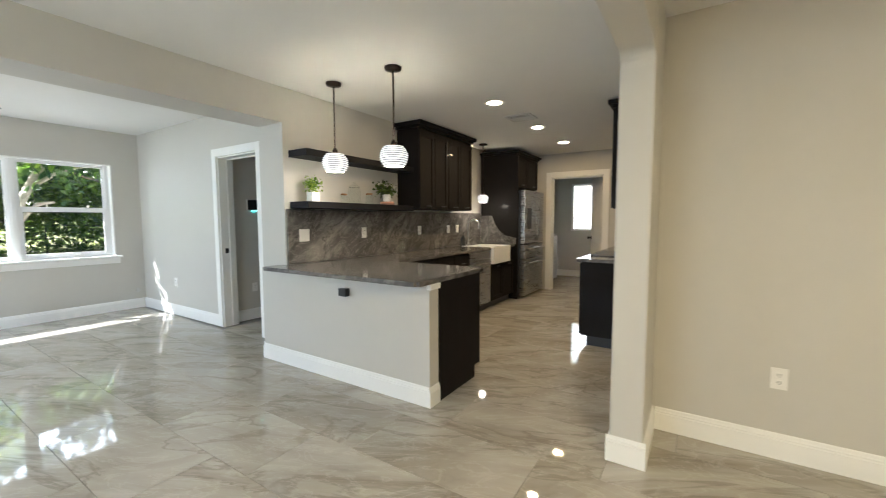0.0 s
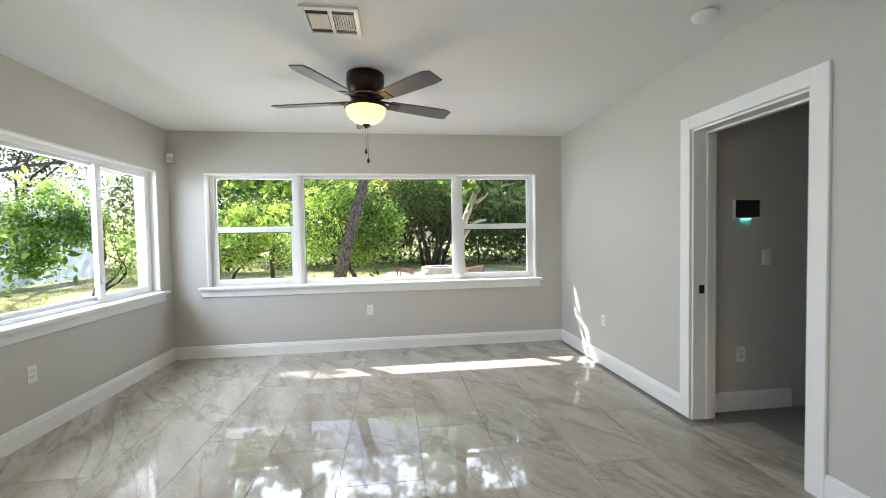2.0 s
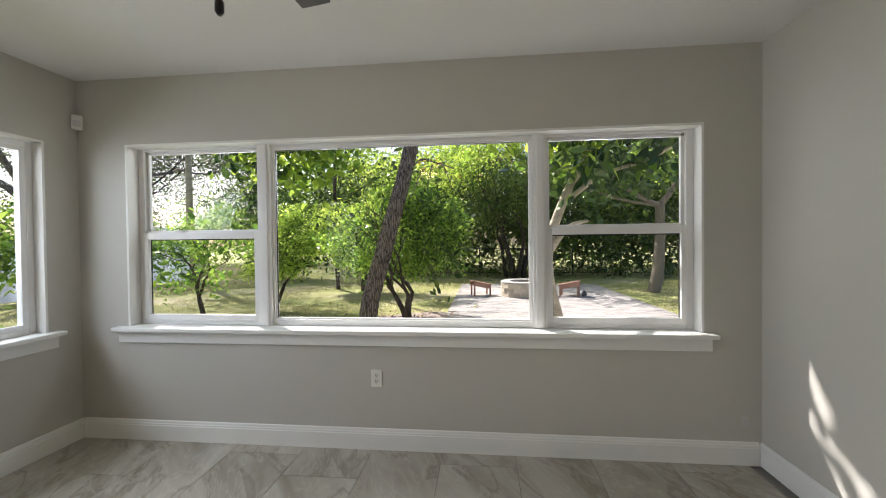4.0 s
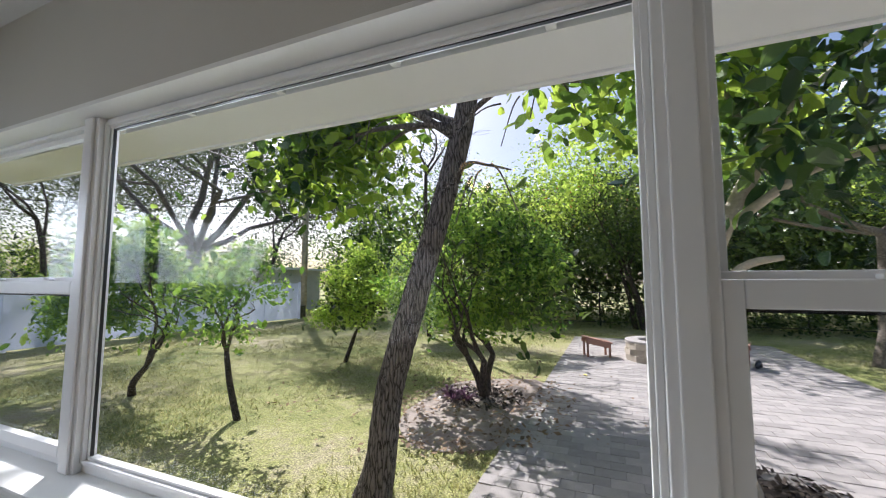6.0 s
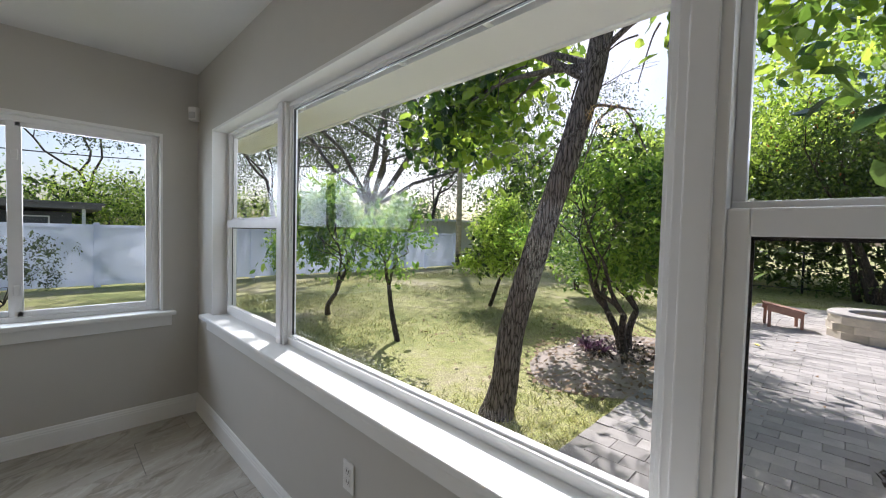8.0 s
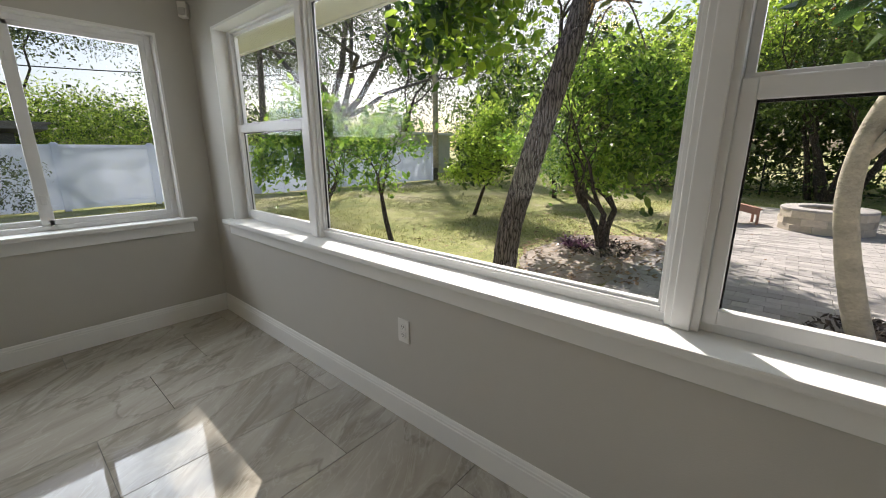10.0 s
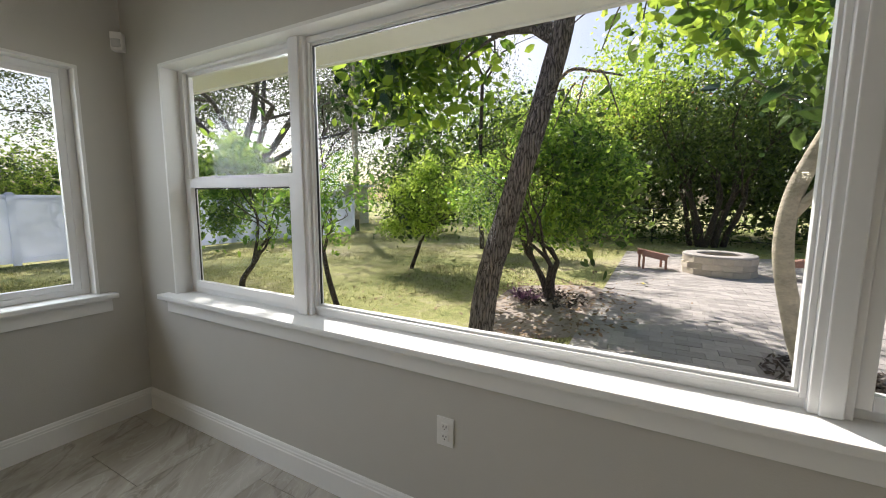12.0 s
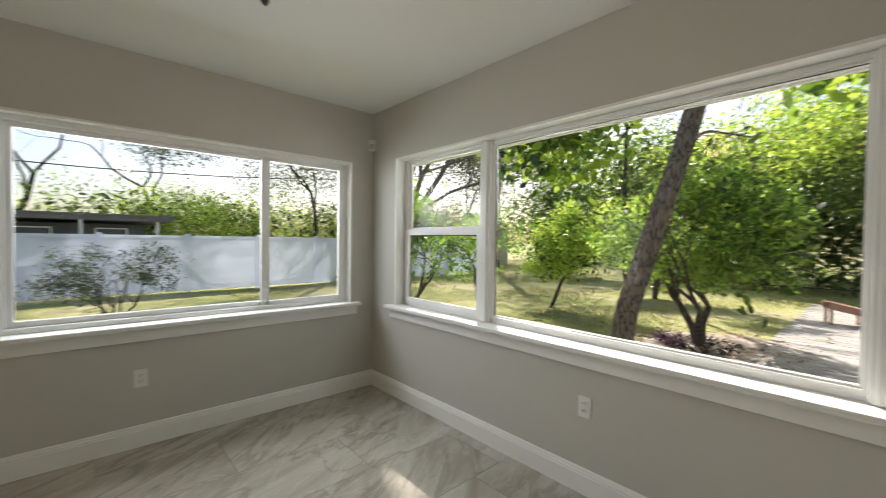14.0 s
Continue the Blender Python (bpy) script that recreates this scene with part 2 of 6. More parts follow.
VENT = plain("grey vent paint", (0.55, 0.55, 0.54), 0.5, var=0.05)
CREAM = plain("cream panelled door paint", (0.78, 0.76, 0.70), 0.35, var=0.03)

STUCCO = plain("exterior stucco", (0.62, 0.60, 0.55), 0.9, var=0.1, scale=3, bump=0.5, bscale=60)
SOFFIT = plain("white painted soffit", (0.86, 0.86, 0.85), 0.6, var=0.04, scale=2)
ROOF = plain("grey roofing", (0.20, 0.19, 0.19), 0.9, var=0.2, scale=5, bump=0.4)
# blue skylight is mixed into the white base colour
FENCE = plain("white vinyl fence, sky blue mixed in", (0.77, 0.83, 0.96), 0.45, var=0.03, scale=1)
fnt = FENCE.node_tree  # thin vinyl lets some sun through
ftr = node(fnt, "BsdfTranslucent", Color=(0.84, 0.87, 0.95, 1))
fmx = node(fnt, "MixShader", Fac=0.55)
fout = fnt.nodes["Material Output"]
fnt.links.new(fnt.nodes["Principled BSDF"].outputs[0], fmx.inputs[1])
fnt.links.new(ftr.outputs[0], fmx.inputs[2])
fnt.links.new(fmx.outputs[0], fout.inputs[0])
PAVER = plain("grey tan concrete paver", (0.40, 0.368, 0.35), 0.9, var=0.16, scale=9, bump=0.5, bscale=120, shuffle=True)
PAVERS = plain("grey tan concrete pavers", (0.40, 0.368, 0.35), 0.9, var=0.16, scale=9, bump=0.5, bscale=120, island=0.16)
PITSTONE = plain("buff wall block", (0.56, 0.49, 0.40), 0.95, var=0.2, scale=12, bump=0.6, bscale=50, shuffle=True)
BENCHWOOD = plain("weathered red brown wood", (0.40, 0.22, 0.165), 0.75, var=0.25, scale=6, stretch=(8, 1, 8))
MULCH = plain("dark wood mulch", (0.06, 0.045, 0.035), 0.95, var=0.5, scale=30, bump=0.8, bscale=60, island=0.5)
LITTER = plain("dry fallen leaves", (0.26, 0.17, 0.10), 0.9, var=0.3, scale=8, island=0.5)
BARK = barked("furrowed grey bark", (0.022, 0.016, 0.013), (0.33, 0.275, 0.25), 44, 0.13, 1.0)
PALEBARK = plain("pale mottled bark", (0.50, 0.44, 0.35), 0.9, var=0.45, scale=4.5, bump=0.8, bscale=30, stretch=(1, 1, 1.6))
DARKBARK = barked("dark brown bark", (0.03, 0.024, 0.02), (0.13, 0.10, 0.085), 22, 0.35, 0.7)
OAKBARK = barked("grey oak bark", (0.09, 0.08, 0.075), (0.32, 0.285, 0.265), 16, 0.35, 0.7)
BROWNBARK = barked("mottled brown grey bark", (0.13, 0.105, 0.085), (0.42, 0.35, 0.29), 26, 0.8, 0.5)
CITRUS = leafy("glossy citrus leaves", (0.085, 0.195, 0.03), (0.33, 0.50, 0.08), 0.55)
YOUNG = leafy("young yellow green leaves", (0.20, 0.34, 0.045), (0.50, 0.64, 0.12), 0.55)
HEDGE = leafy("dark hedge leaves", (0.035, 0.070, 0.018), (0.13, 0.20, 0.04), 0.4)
OAKLEAF = leafy("grey green oak leaves", (0.05, 0.075, 0.035), (0.17, 0.22, 0.10), 0.35)
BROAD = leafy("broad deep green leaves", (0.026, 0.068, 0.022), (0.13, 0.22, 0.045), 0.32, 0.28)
# sunlight is mixed into this green; the small potted plant takes it too
BRIGHT = leafy("broad leaves with sunlight in the green", (0.11, 0.22, 0.03), (0.36, 0.50, 0.07), 0.6, 0.3)
BLOOM = plain("orange trumpet blossoms", (0.65, 0.14, 0.05), 0.6, var=0.2)
GRASS = leafy("lawn grass blades", (0.22, 0.24, 0.07), (0.55, 0.53, 0.25), 0.4, 0.6)


def lawn():
    m, nt, p, out = shader("patchy dry lawn")
    co = coords(nt)
    a = node(nt, "TexNoise", Scale=0.35, Detail=6.0, Roughness=0.65)
    b = node(nt, "TexNoise", Scale=7.0, Detail=8.0, Roughness=0.75)
    c = node(nt, "TexNoise", Scale=60.0, Detail=4.0)
    for n in (a, b, c):
        nt.links.new(co, n.inputs["Vector"])
    mixv = nt.nodes.new("ShaderNodeMath")
    mixv.operation = "MULTIPLY_ADD"
    mixv.inputs[1].default_value = 0.6
    nt.links.new(b.outputs[0], mixv.inputs[0])
    nt.links.new(a.outputs[0], mixv.inputs[2])
    col = ramp(nt, mixv.outputs[0], [(0.52, (0.42, 0.35, 0.28)), (0.66, (0.50, 0.44, 0.27)), (0.80, (0.40, 0.40, 0.14)), (0.98, (0.22, 0.27, 0.07))])
    fine = nt.nodes.new("ShaderNodeMix")
    fine.data_type, fine.blend_type = "RGBA", "MULTIPLY"
    fine.inputs[0].default_value = 0.8
    nt.links.new(col, fine.inputs[6])
    nt.links.new(ramp(nt, c.outputs[0], [(0.36, grey(0.25)), (0.62, grey(1.35))]), fine.inputs[7])
    nt.links.new(fine.outputs[2], p.inputs["Base Color"])
    p.inputs["Roughness"].default_value = 0.95
    bp = node(nt, "Bump", Strength=0.7, Distance=0.03)
    nt.links.new(c.outputs[0], bp.inputs["Height"])
    nt.links.new(bp.outputs[0], p.inputs["Normal"])
    return m


LAWN = lawn()


# ---- builders ----
def add_box(bm, x0, x1, y0, y1, z0, z1, bevel=0.0):
    r = bmesh.ops.create_cube(bm, size=1.0, matrix=Matrix.LocRotScale(((x0 + x1) / 2, (y0 + y1) / 2, (z0 + z1) / 2), None, (x1 - x0, y1 - y0, z1 - z0)))
    if bevel:
        edges = list({e for v in r["verts"] for e in v.link_edges})
        bmesh.ops.bevel(bm, geom=edges, offset=bevel, segments=2, affect="EDGES", profile=0.6)
    return bm


def box(x0, x1, y0, y1, z0, z1, bevel=0.0):
    return add_box(bmesh.new(), x0, x1, y0, y1, z0, z1, bevel)


def boxes(*rows, bevel=0.0):
    bm = bmesh.new()
    for r in rows:
        add_box(bm, *r, bevel=bevel)
    return bm


def add_turned(bm, profile, seg=24, at=(0, 0, 0), m=None):
    """A body of revolution round z from (radius, height) pairs."""
    rings = []
    for r, z in profile:
        rings.append([bm.verts.new((at[0] + r * math.cos(2 * math.pi * k / seg), at[1] + r * math.sin(2 * math.pi * k / seg), at[2] + z)) for k in range(seg)])
    for a, b in zip(rings, rings[1:]):
        for k in range(seg):
            f = bm.faces.new((a[k], a[(k + 1) % seg], b[(k + 1) % seg], b[k]))
            f.smooth = True
    bm.faces.new(rings[0][::-1])
    bm.faces.new(rings[-1])
    if m is not None:
        bmesh.ops.transform(bm, matrix=m, verts=[v for ring in rings for v in ring])
    return bm


def turned(profile, seg=24, at=(0, 0, 0), m=None):
    return add_turned(bmesh.new(), profile, seg, at, m)


def add_tube(bm, pts, radii, seg=8, rough=0.0):
    """A tapered tube along points."""
    pts = [Vector(p) for p in pts]
    rings = []
    side = Vector((1, 0.2, 0))
    for i, p in enumerate(pts):
        d = (pts[min(i + 1, len(pts) - 1)] - pts[max(i - 1, 0)]).normalized()
        u = (side - d * side.dot(d)).normalized()
        v = d.cross(u)
        ring = []
        for k in range(seg):
            a = 2 * math.pi * k / seg
            r = radii[i] * (1 + rough * noise.noise((math.cos(a) * 2 + p.x, math.sin(a) * 2 + p.y, p.z * 2.5)))
            ring.append(bm.verts.new(p + (u * math.cos(a) + v * math.sin(a)) * r))
        rings.append(ring)
    for a, b in zip(rings, rings[1:]):
        for k in range(seg):
            f = bm.faces.new((a[k], a[(k + 1) % seg], b[(k + 1) % seg], b[k]))
            f.smooth = True
    bm.faces.new(rings[0][::-1])
    bm.faces.new(rings[-1])
    return bm


def tube(pts, radii, seg=8, rough=0.0):
    if not isinstance(radii, (list, tuple)):
        radii = [radii] * len(pts)
    return add_tube(bmesh.new(), pts, radii, seg, rough)


def bend(pts, steps=6):
    """A smooth line through points."""
    pts = [Vector(p) for p in pts]
    out = []
    for i in range(len(pts) - 1):
        p0, p1, p2, p3 = pts[max(i - 1, 0)], pts[i], pts[i + 1], pts[min(i + 2, len(pts) - 1)]
        for s in range(steps):
            t = s / steps
            out.append(0.5 * (2 * p1 + (p2 - p0) * t + (2 * p0 - 5 * p1 + 4 * p2 - p3) * t * t + (3 * p1 - p0 - 3 * p2 + p3) * t ** 3))
    return out + [pts[-1]]


def finish(name, bm, material):
    me = bpy.data.meshes.new(name)
    bmesh.ops.recalc_face_normals(bm, faces=bm.faces)
    bm.to_mesh(me)
    bm.free()
    me.materials.append(material)
    return me


def part(name, bm, material, parent, label=""):
    me = bm if isinstance(bm, bpy.types.Mesh) else finish(name, bm, material)
    ob = new(name, me)
    ob.parent = parent
    return tagged(ob, label)


def thing(name, at, label, category, group="", kind="", turn=0):
    ob = new(name)
    ob.empty_display_size = 0.1
    ob.matrix_basis = pose(*at, 0, 0, turn)
    return tagged(ob, label, category, group, kind)


def solid(name, bm, material, label, category, group="", kind=""):
    me = bm if isinstance(bm, bpy.types.Mesh) else finish(name, bm, material)
    return tagged(new(name, me), label, category, group, kind)


def raw_mesh(name, verts, faces, material, smooth=False):
    me = bpy.data.meshes.new(name)
    me.from_pydata(verts.tolist() if hasattr(verts, "tolist") else verts, [], faces.tolist() if hasattr(faces, "tolist") else faces)
    me.materials.append(material)
    return me

# ---- the house: walls, ceilings, openings ----
CK = 2.465  # kitchen and living room ceiling
CS = 2.55   # sunroom ceiling
XW, YS, YN = -6.58, -1.73, 2.82
STRUCT = "structure"


def wall(name, rows, label, material=WALL):
    return solid(name, boxes(*rows), material, label, "wall", kind=STRUCT)


wall("wall_west", [(-6.72, XW, -1.95, -1.36, -0.1, CS), (-6.72, XW, 2.49, 3.0, -0.1, CS), (-6.72, XW, -1.36, 2.49, -0.1, 0.79), (-6.72, XW, -1.36, 2.49, 2.085, CS)],
     "pale grey painted wall with a wide window")
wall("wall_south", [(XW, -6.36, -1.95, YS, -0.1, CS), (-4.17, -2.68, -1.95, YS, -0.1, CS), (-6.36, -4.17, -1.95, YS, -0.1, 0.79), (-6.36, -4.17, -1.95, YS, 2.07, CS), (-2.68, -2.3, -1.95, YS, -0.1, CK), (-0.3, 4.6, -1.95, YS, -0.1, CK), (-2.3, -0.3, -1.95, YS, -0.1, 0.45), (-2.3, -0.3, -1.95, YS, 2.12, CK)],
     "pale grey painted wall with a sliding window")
wall("wall_north", [(XW, -4.39, YN, 3.0, -0.1, CS), (-3.60, -3.03, YN, 3.0, -0.1, CS), (-4.39, -3.60, YN, 3.0, 2.045, CS)], "pale grey painted wall with a doorway")
wall("wall_header", [(-3.03, -2.68, YS, 2.49, 2.16, CS + 0.02), (-3.03, -2.68, 2.49, 3.0, -0.1, CS + 0.02)], "pale grey dropped header and end pier between rooms")
wall("wall_kitchen_west", [(-2.85, -2.68, 3.0, 7.42, -0.1, CK)], "pale grey kitchen wall")
wall("wall_kitchen_north", [(-2.85, -1.82, 7.42, 7.54, -0.1, CK), (-0.92, 0.2, 7.42, 7.54, -0.1, CK), (-1.82, -0.92, 7.42, 7.54, 2.05, CK)], "pale painted wall with the laundry doorway")
wall("wall_kitchen_east", [(0.07, 0.2, 2.98, 7.42, -0.1, CK)], "pale kitchen wall behind the range side")
wall("wall_living_north", [(0.2, 4.6, 2.98, 3.1, -0.1, CK)], "plain warm grey painted wall")
wall("wall_living_east", [(4.6, 4.75, -1.95, 3.1, -0.1, CK)], "plain grey painted wall")
PIER = finish("pier", boxes((0.07, 0.235, 2.48, 2.975, -0.1, CK), bevel=0.012), WALL)
solid("wall_pier", PIER, WALL, "narrow painted wall end with rounded corners", "wall", kind=STRUCT)


def arch():
    """The dropped beam of the wide opening, with eased corners where it meets the pier and the far wall."""
    bm = bmesh.new()
    line = [(YS, CK), (YS, 1.9)]
    for k in range(9):
        a = math.pi / 2 * k / 8
        line.append((YS + 0.25 - 0.25 * math.cos(a), 1.9 + 0.22 * math.sin(a)))
    for k in range(9):
        a = math.pi / 2 * k / 8
        line.append((2.48 - 0.07 + 0.07 * math.sin(a), 2.05 + 0.07 * math.cos(a)))
    line.append((2.48, CK))
    rows = [[bm.verts.new((x, y, z)) for y, z in line] for x in (0.075, 0.23)]
    bm.faces.new(rows[0])
    bm.faces.new(rows[1][::-1])
    for i in range(len(line)):
        j = (i + 1) % len(line)
        bm.faces.new((rows[0][i], rows[1][i], rows[1][j], rows[0][j]))
    return bm


solid("wall_beam", arch(), WALL, "painted beam of the wide opening with rounded corners", "wall", kind=STRUCT)
# the small hall beyond the sunroom door
wall("wall_hall_west", [(-4.60, -4.47, 3.0, 3.70, -0.1, 2.5), (-4.60, -4.47, 3.70, 5.2, -0.1, 2.5)], "shaded grey hall wall")
wall("wall_hall_end", [(-4.47, -2.85, 5.2, 5.32, -0.1, 2.5)], "shaded grey hall end wall")
# the laundry room
wall("wall_laundry", [(-2.97, -2.85, 7.54, 9.5, -0.1, CK), (0.2, 0.32, 7.42, 9.5, -0.1, CK), (-2.97, -1.92, 9.4, 9.52, -0.1, CK), (-1.42, 0.2, 9.4, 9.52, -0.1, CK),
                      (-1.92, -1.42, 9.4, 9.52, -0.1, 1.08), (-1.92, -1.42, 9.4, 9.52, 2.03, CK)], "pale laundry room walls")

solid("ceiling_sunroom", boxes((-6.80, -2.86, -1.95, 3.0, CS, CS + 0.1)), CEIL, "smooth white sunroom ceiling", "ceiling", kind=STRUCT)
solid("ceiling_kitchen", boxes((-2.86, 4.75, -1.95, 9.52, CK, CK + 0.1)), CEIL, "smooth white kitchen ceiling", "ceiling", kind=STRUCT)
solid("ceiling_hall", boxes((-4.60, -2.86, 3.0, 5.32, 2.5, 2.6)), CEIL, "white hall ceiling", "ceiling", kind=STRUCT)


def baseboard(name, x0, y0, x1, y1, side, h=0.14):
    """A moulded skirting along a wall; side is the way into the room."""
    bm = bmesh.new()
    d = Vector((x1 - x0, y1 - y0, 0))
    s = Vector((*side, 0))
    prof = [(0.0, 0.0), (0.016, 0.0), (0.016, h - 0.036), (0.013, h - 0.032), (0.013, h - 0.022), (0.010, h - 0.018), (0.008, h - 0.006), (0.004, h), (0.0, h)]
    a = [bm.verts.new(Vector((x0, y0, 0)) + s * o + Vector((0, 0, z))) for o, z in prof]
    b = [bm.verts.new(Vector((x0, y0, 0)) + d + s * o + Vector((0, 0, z))) for o, z in prof]
    for i in range(len(prof)):
        j = (i + 1) % len(prof)
        bm.faces.new((a[i], a[j], b[j], b[i]))
    bm.faces.new(a)
    bm.faces.new(b[::-1])
    return solid(name, bm, TRIM, "white moulded baseboard", "baseboard", kind=STRUCT)


for x0, y0, x1, y1, side in [(XW, YS + 0.02, XW, YN - 0.02, (1, 0)), (XW, YS, -3.03, YS, (0, 1)), (XW, YN, -4.48, YN, (0, -1)), (-3.505, YN, -3.05, YN, (0, -1)), (-3.03, YN, -3.03, 2.475, (-1, 0)),
                             (0.25, 2.98, 4.6, 2.98, (0, -1)), (0.055, 2.48, 0.25, 2.48, (0, -1)), (0.235, 2.48, 0.235, 2.98, (1, 0)), (0.07, 2.48, 0.07, 3.0, (-1, 0)),
                             (-4.47, 3.0, -4.47, 3.70, (1, 0)), (-3.03, YS, 4.6, YS, (0, 1)), (-2.85, 9.4, 0.2, 9.4, (0, -1)), (4.6, YS, 4.6, 2.98, (-1, 0)), (-0.82, 7.42, 0.07, 7.42, (0, -1))]:
    baseboard("baseboard", x0, y0, x1, y1, side)

# ---- the wide west window ----
w1 = thing("window_1", (0, 0, 0), "wide white window in three lights with a deep sill", "window", kind=STRUCT)
FX0, FX1 = -6.715, -6.67
part("jamb", boxes((-6.70, XW + 0.002, -1.36, -1.345, 0.79, 2.085), (-6.70, XW + 0.002, 2.475, 2.49, 0.79, 2.085), (-6.70, XW + 0.002, -1.345, 2.475, 2.07, 2.085)), TRIM, w1, "white painted reveal")
stool = bmesh.new()
add_box(stool, -6.72, -6.515, -1.44, 2.55, 0.772, 0.802, 0.008)
part("window_sill", stool, TRIM, w1, "deep white sill board")
part("apron", boxes((XW, XW + 0.02, -1.42, 2.53, 0.692, 0.772), bevel=0.004), TRIM, w1)
part("window_frame", boxes((FX0, FX1, -1.345, -1.30, 0.802, 2.07), (FX0, FX1, 2.43, 2.475, 0.802, 2.07), (FX0, FX1, -1.30, 2.43, 2.055, 2.07), (FX0, FX1, -1.30, 2.43, 0.802, 0.832), bevel=0.004), VINYL, w1)
for y0, y1 in ((-0.42, -0.325), (1.475, 1.565)):
    part("mullion", boxes((-6.712, -6.645, y0, y1, 0.803, 2.069), (-6.645, -6.635, y0 + 0.02, y1 - 0.02, 0.803, 2.069), bevel=0.004), VINYL, w1)
part("fixed_frame", boxes((-6.705, -6.662, -0.325, -0.310, 0.832, 2.055), (-6.705, -6.662, 1.460, 1.475, 0.832, 2.055), (-6.705, -6.662, -0.310, 1.460, 2.040, 2.055), (-6.705, -6.662, -0.310, 1.460, 0.832, 0.846), bevel=0.003), VINYL, w1)
part("glazing_bead", boxes((-6.70, -6.674, -0.310, -0.300, 0.846, 2.040), (-6.70, -6.674, 1.450, 1.460, 0.846, 2.040), (-6.70, -6.674, -0.300, 1.450, 2.031, 2.040), (-6.70, -6.674, -0.300, 1.450, 0.846, 0.856), bevel=0.002), VINYL, w1)
part("gasket", boxes((-6.69, -6.680, -0.301, -0.297, 0.856, 2.031), (-6.69, -6.680, -0.297, 1.450, 2.028, 2.031)), BLACK, w1, "black rubber seal")


def pane(x0, x1, y0, y1, z0, z1, parent):
    ob = part("pane", box(x0, x1, y0, y1, z0, z1), GLASS, parent, "clear glass")
    ob.visible_shadow = False
    return ob


pane(-6.690, -6.685, -0.300, 1.450, 0.856, 2.031, w1)


def hung(y0, y1, parent):
    """One single-hung light: the upper glass set back, the lower sash proud of it with a tilt latch pair."""
    zm = 1.445
    part("upper_sash", boxes((-6.716, -6.692, y0, y0 + 0.022, zm, 2.055), (-6.716, -6.692, y1 - 0.022, y1, zm, 2.055), (-6.716, -6.692, y0, y1, 2.033, 2.055), (-6.716, -6.688, y0, y1, zm - 0.005, zm + 0.035), bevel=0.003), VINYL, parent)
    lower = part("lower_sash", boxes((-6.687, -6.655, y0, y0 + 0.035, 0.832, zm + 0.02), (-6.687, -6.655, y1 - 0.035, y1, 0.832, zm + 0.02), (-6.687, -6.655, y0 + 0.035, y1 - 0.035, zm - 0.03, zm + 0.02), (-6.687, -6.655, y0 + 0.035, y1 - 0.035, 0.832, 0.875), bevel=0.004), VINYL, parent)
    for f in (0.28, 0.72):
        yl = y0 + (y1 - y0) * f
        part("latch", boxes((-6.685, -6.662, yl - 0.03, yl + 0.03, zm + 0.02, zm + 0.028), (-6.67, -6.652, yl - 0.008, yl + 0.03, zm + 0.028, zm + 0.036), bevel=0.002), VINYL, lower)
    part("gasket", boxes((-6.684, -6.678, y0 + 0.030, y0 + 0.04, 0.87, zm - 0.025), (-6.684, -6.678, y1 - 0.04, y1 - 0.030, 0.87, zm - 0.025), (-6.684, -6.678, y0 + 0.03, y1 - 0.03, zm - 0.037, zm - 0.027)), BLACK, lower, "black rubber seal")
    pane(-6.706, -6.701, y0 + 0.022, y1 - 0.022, zm + 0.03, 2.033, parent)
    pane(-6.674, -6.669, y0 + 0.035, y1 - 0.035, 0.875, zm - 0.03, parent)


hung(-1.30, -0.42, w1)
hung(1.565, 2.43, w1)

# ---- the sliding south window ----
w2 = thing("window_2", (0, 0, 0), "white sliding window in two lights with a sill", "window", kind=STRUCT)
part("jamb", boxes((-6.36, -6.345, -1.86, YS + 0.002, 0.79, 2.07), (-4.185, -4.17, -1.86, YS + 0.002, 0.79, 2.07), (-6.345, -4.185, -1.86, YS + 0.002, 2.055, 2.07)), TRIM, w2, "white painted reveal")
part("window_sill", box(-6.43, -4.10, -1.87, -1.665, 0.772, 0.802, 0.008), TRIM, w2, "white sill board")
part("apron", boxes((-6.41, -4.12, YS, YS + 0.02, 0.692, 0.772), bevel=0.004), TRIM, w2)
part("window_frame", boxes((-6.345, -6.305, -1.89, -1.80, 0.802, 2.055), (-4.225, -4.185, -1.89, -1.80, 0.802, 2.055), (-6.305, -4.225, -1.89, -1.80, 2.02, 2.055), (-6.305, -4.225, -1.89, -1.80, 0.802, 0.835), bevel=0.004), VINYL, w2)
for x0, x1, y in ((-6.305, -5.60, -1.83), (-5.665, -4.225, -1.865)):
    s = part("sash", boxes((x0, x0 + 0.035, y, y + 0.03, 0.835, 2.02), (x1 - 0.065, x1, y, y + 0.03, 0.835, 2.02) if y > -1.85 else (x1 - 0.035, x1, y, y + 0.03, 0.835, 2.02),
                           (x0 + 0.035, x1 - 0.035, y, y + 0.03, 1.99, 2.02), (x0 + 0.035, x1 - 0.035, y, y + 0.03, 0.835, 0.87), bevel=0.004), VINYL, w2)
    pane(x0 + 0.03, x1 - 0.03, y + 0.012, y + 0.017, 0.865, 1.995, w2)
    if y > -1.85:
        for z in (1.0, 1.82):
            part("latch", box(x1 - 0.05, x1 - 0.02, y + 0.03, y + 0.045, z - 0.03, z + 0.03, 0.004), VINYL, s)

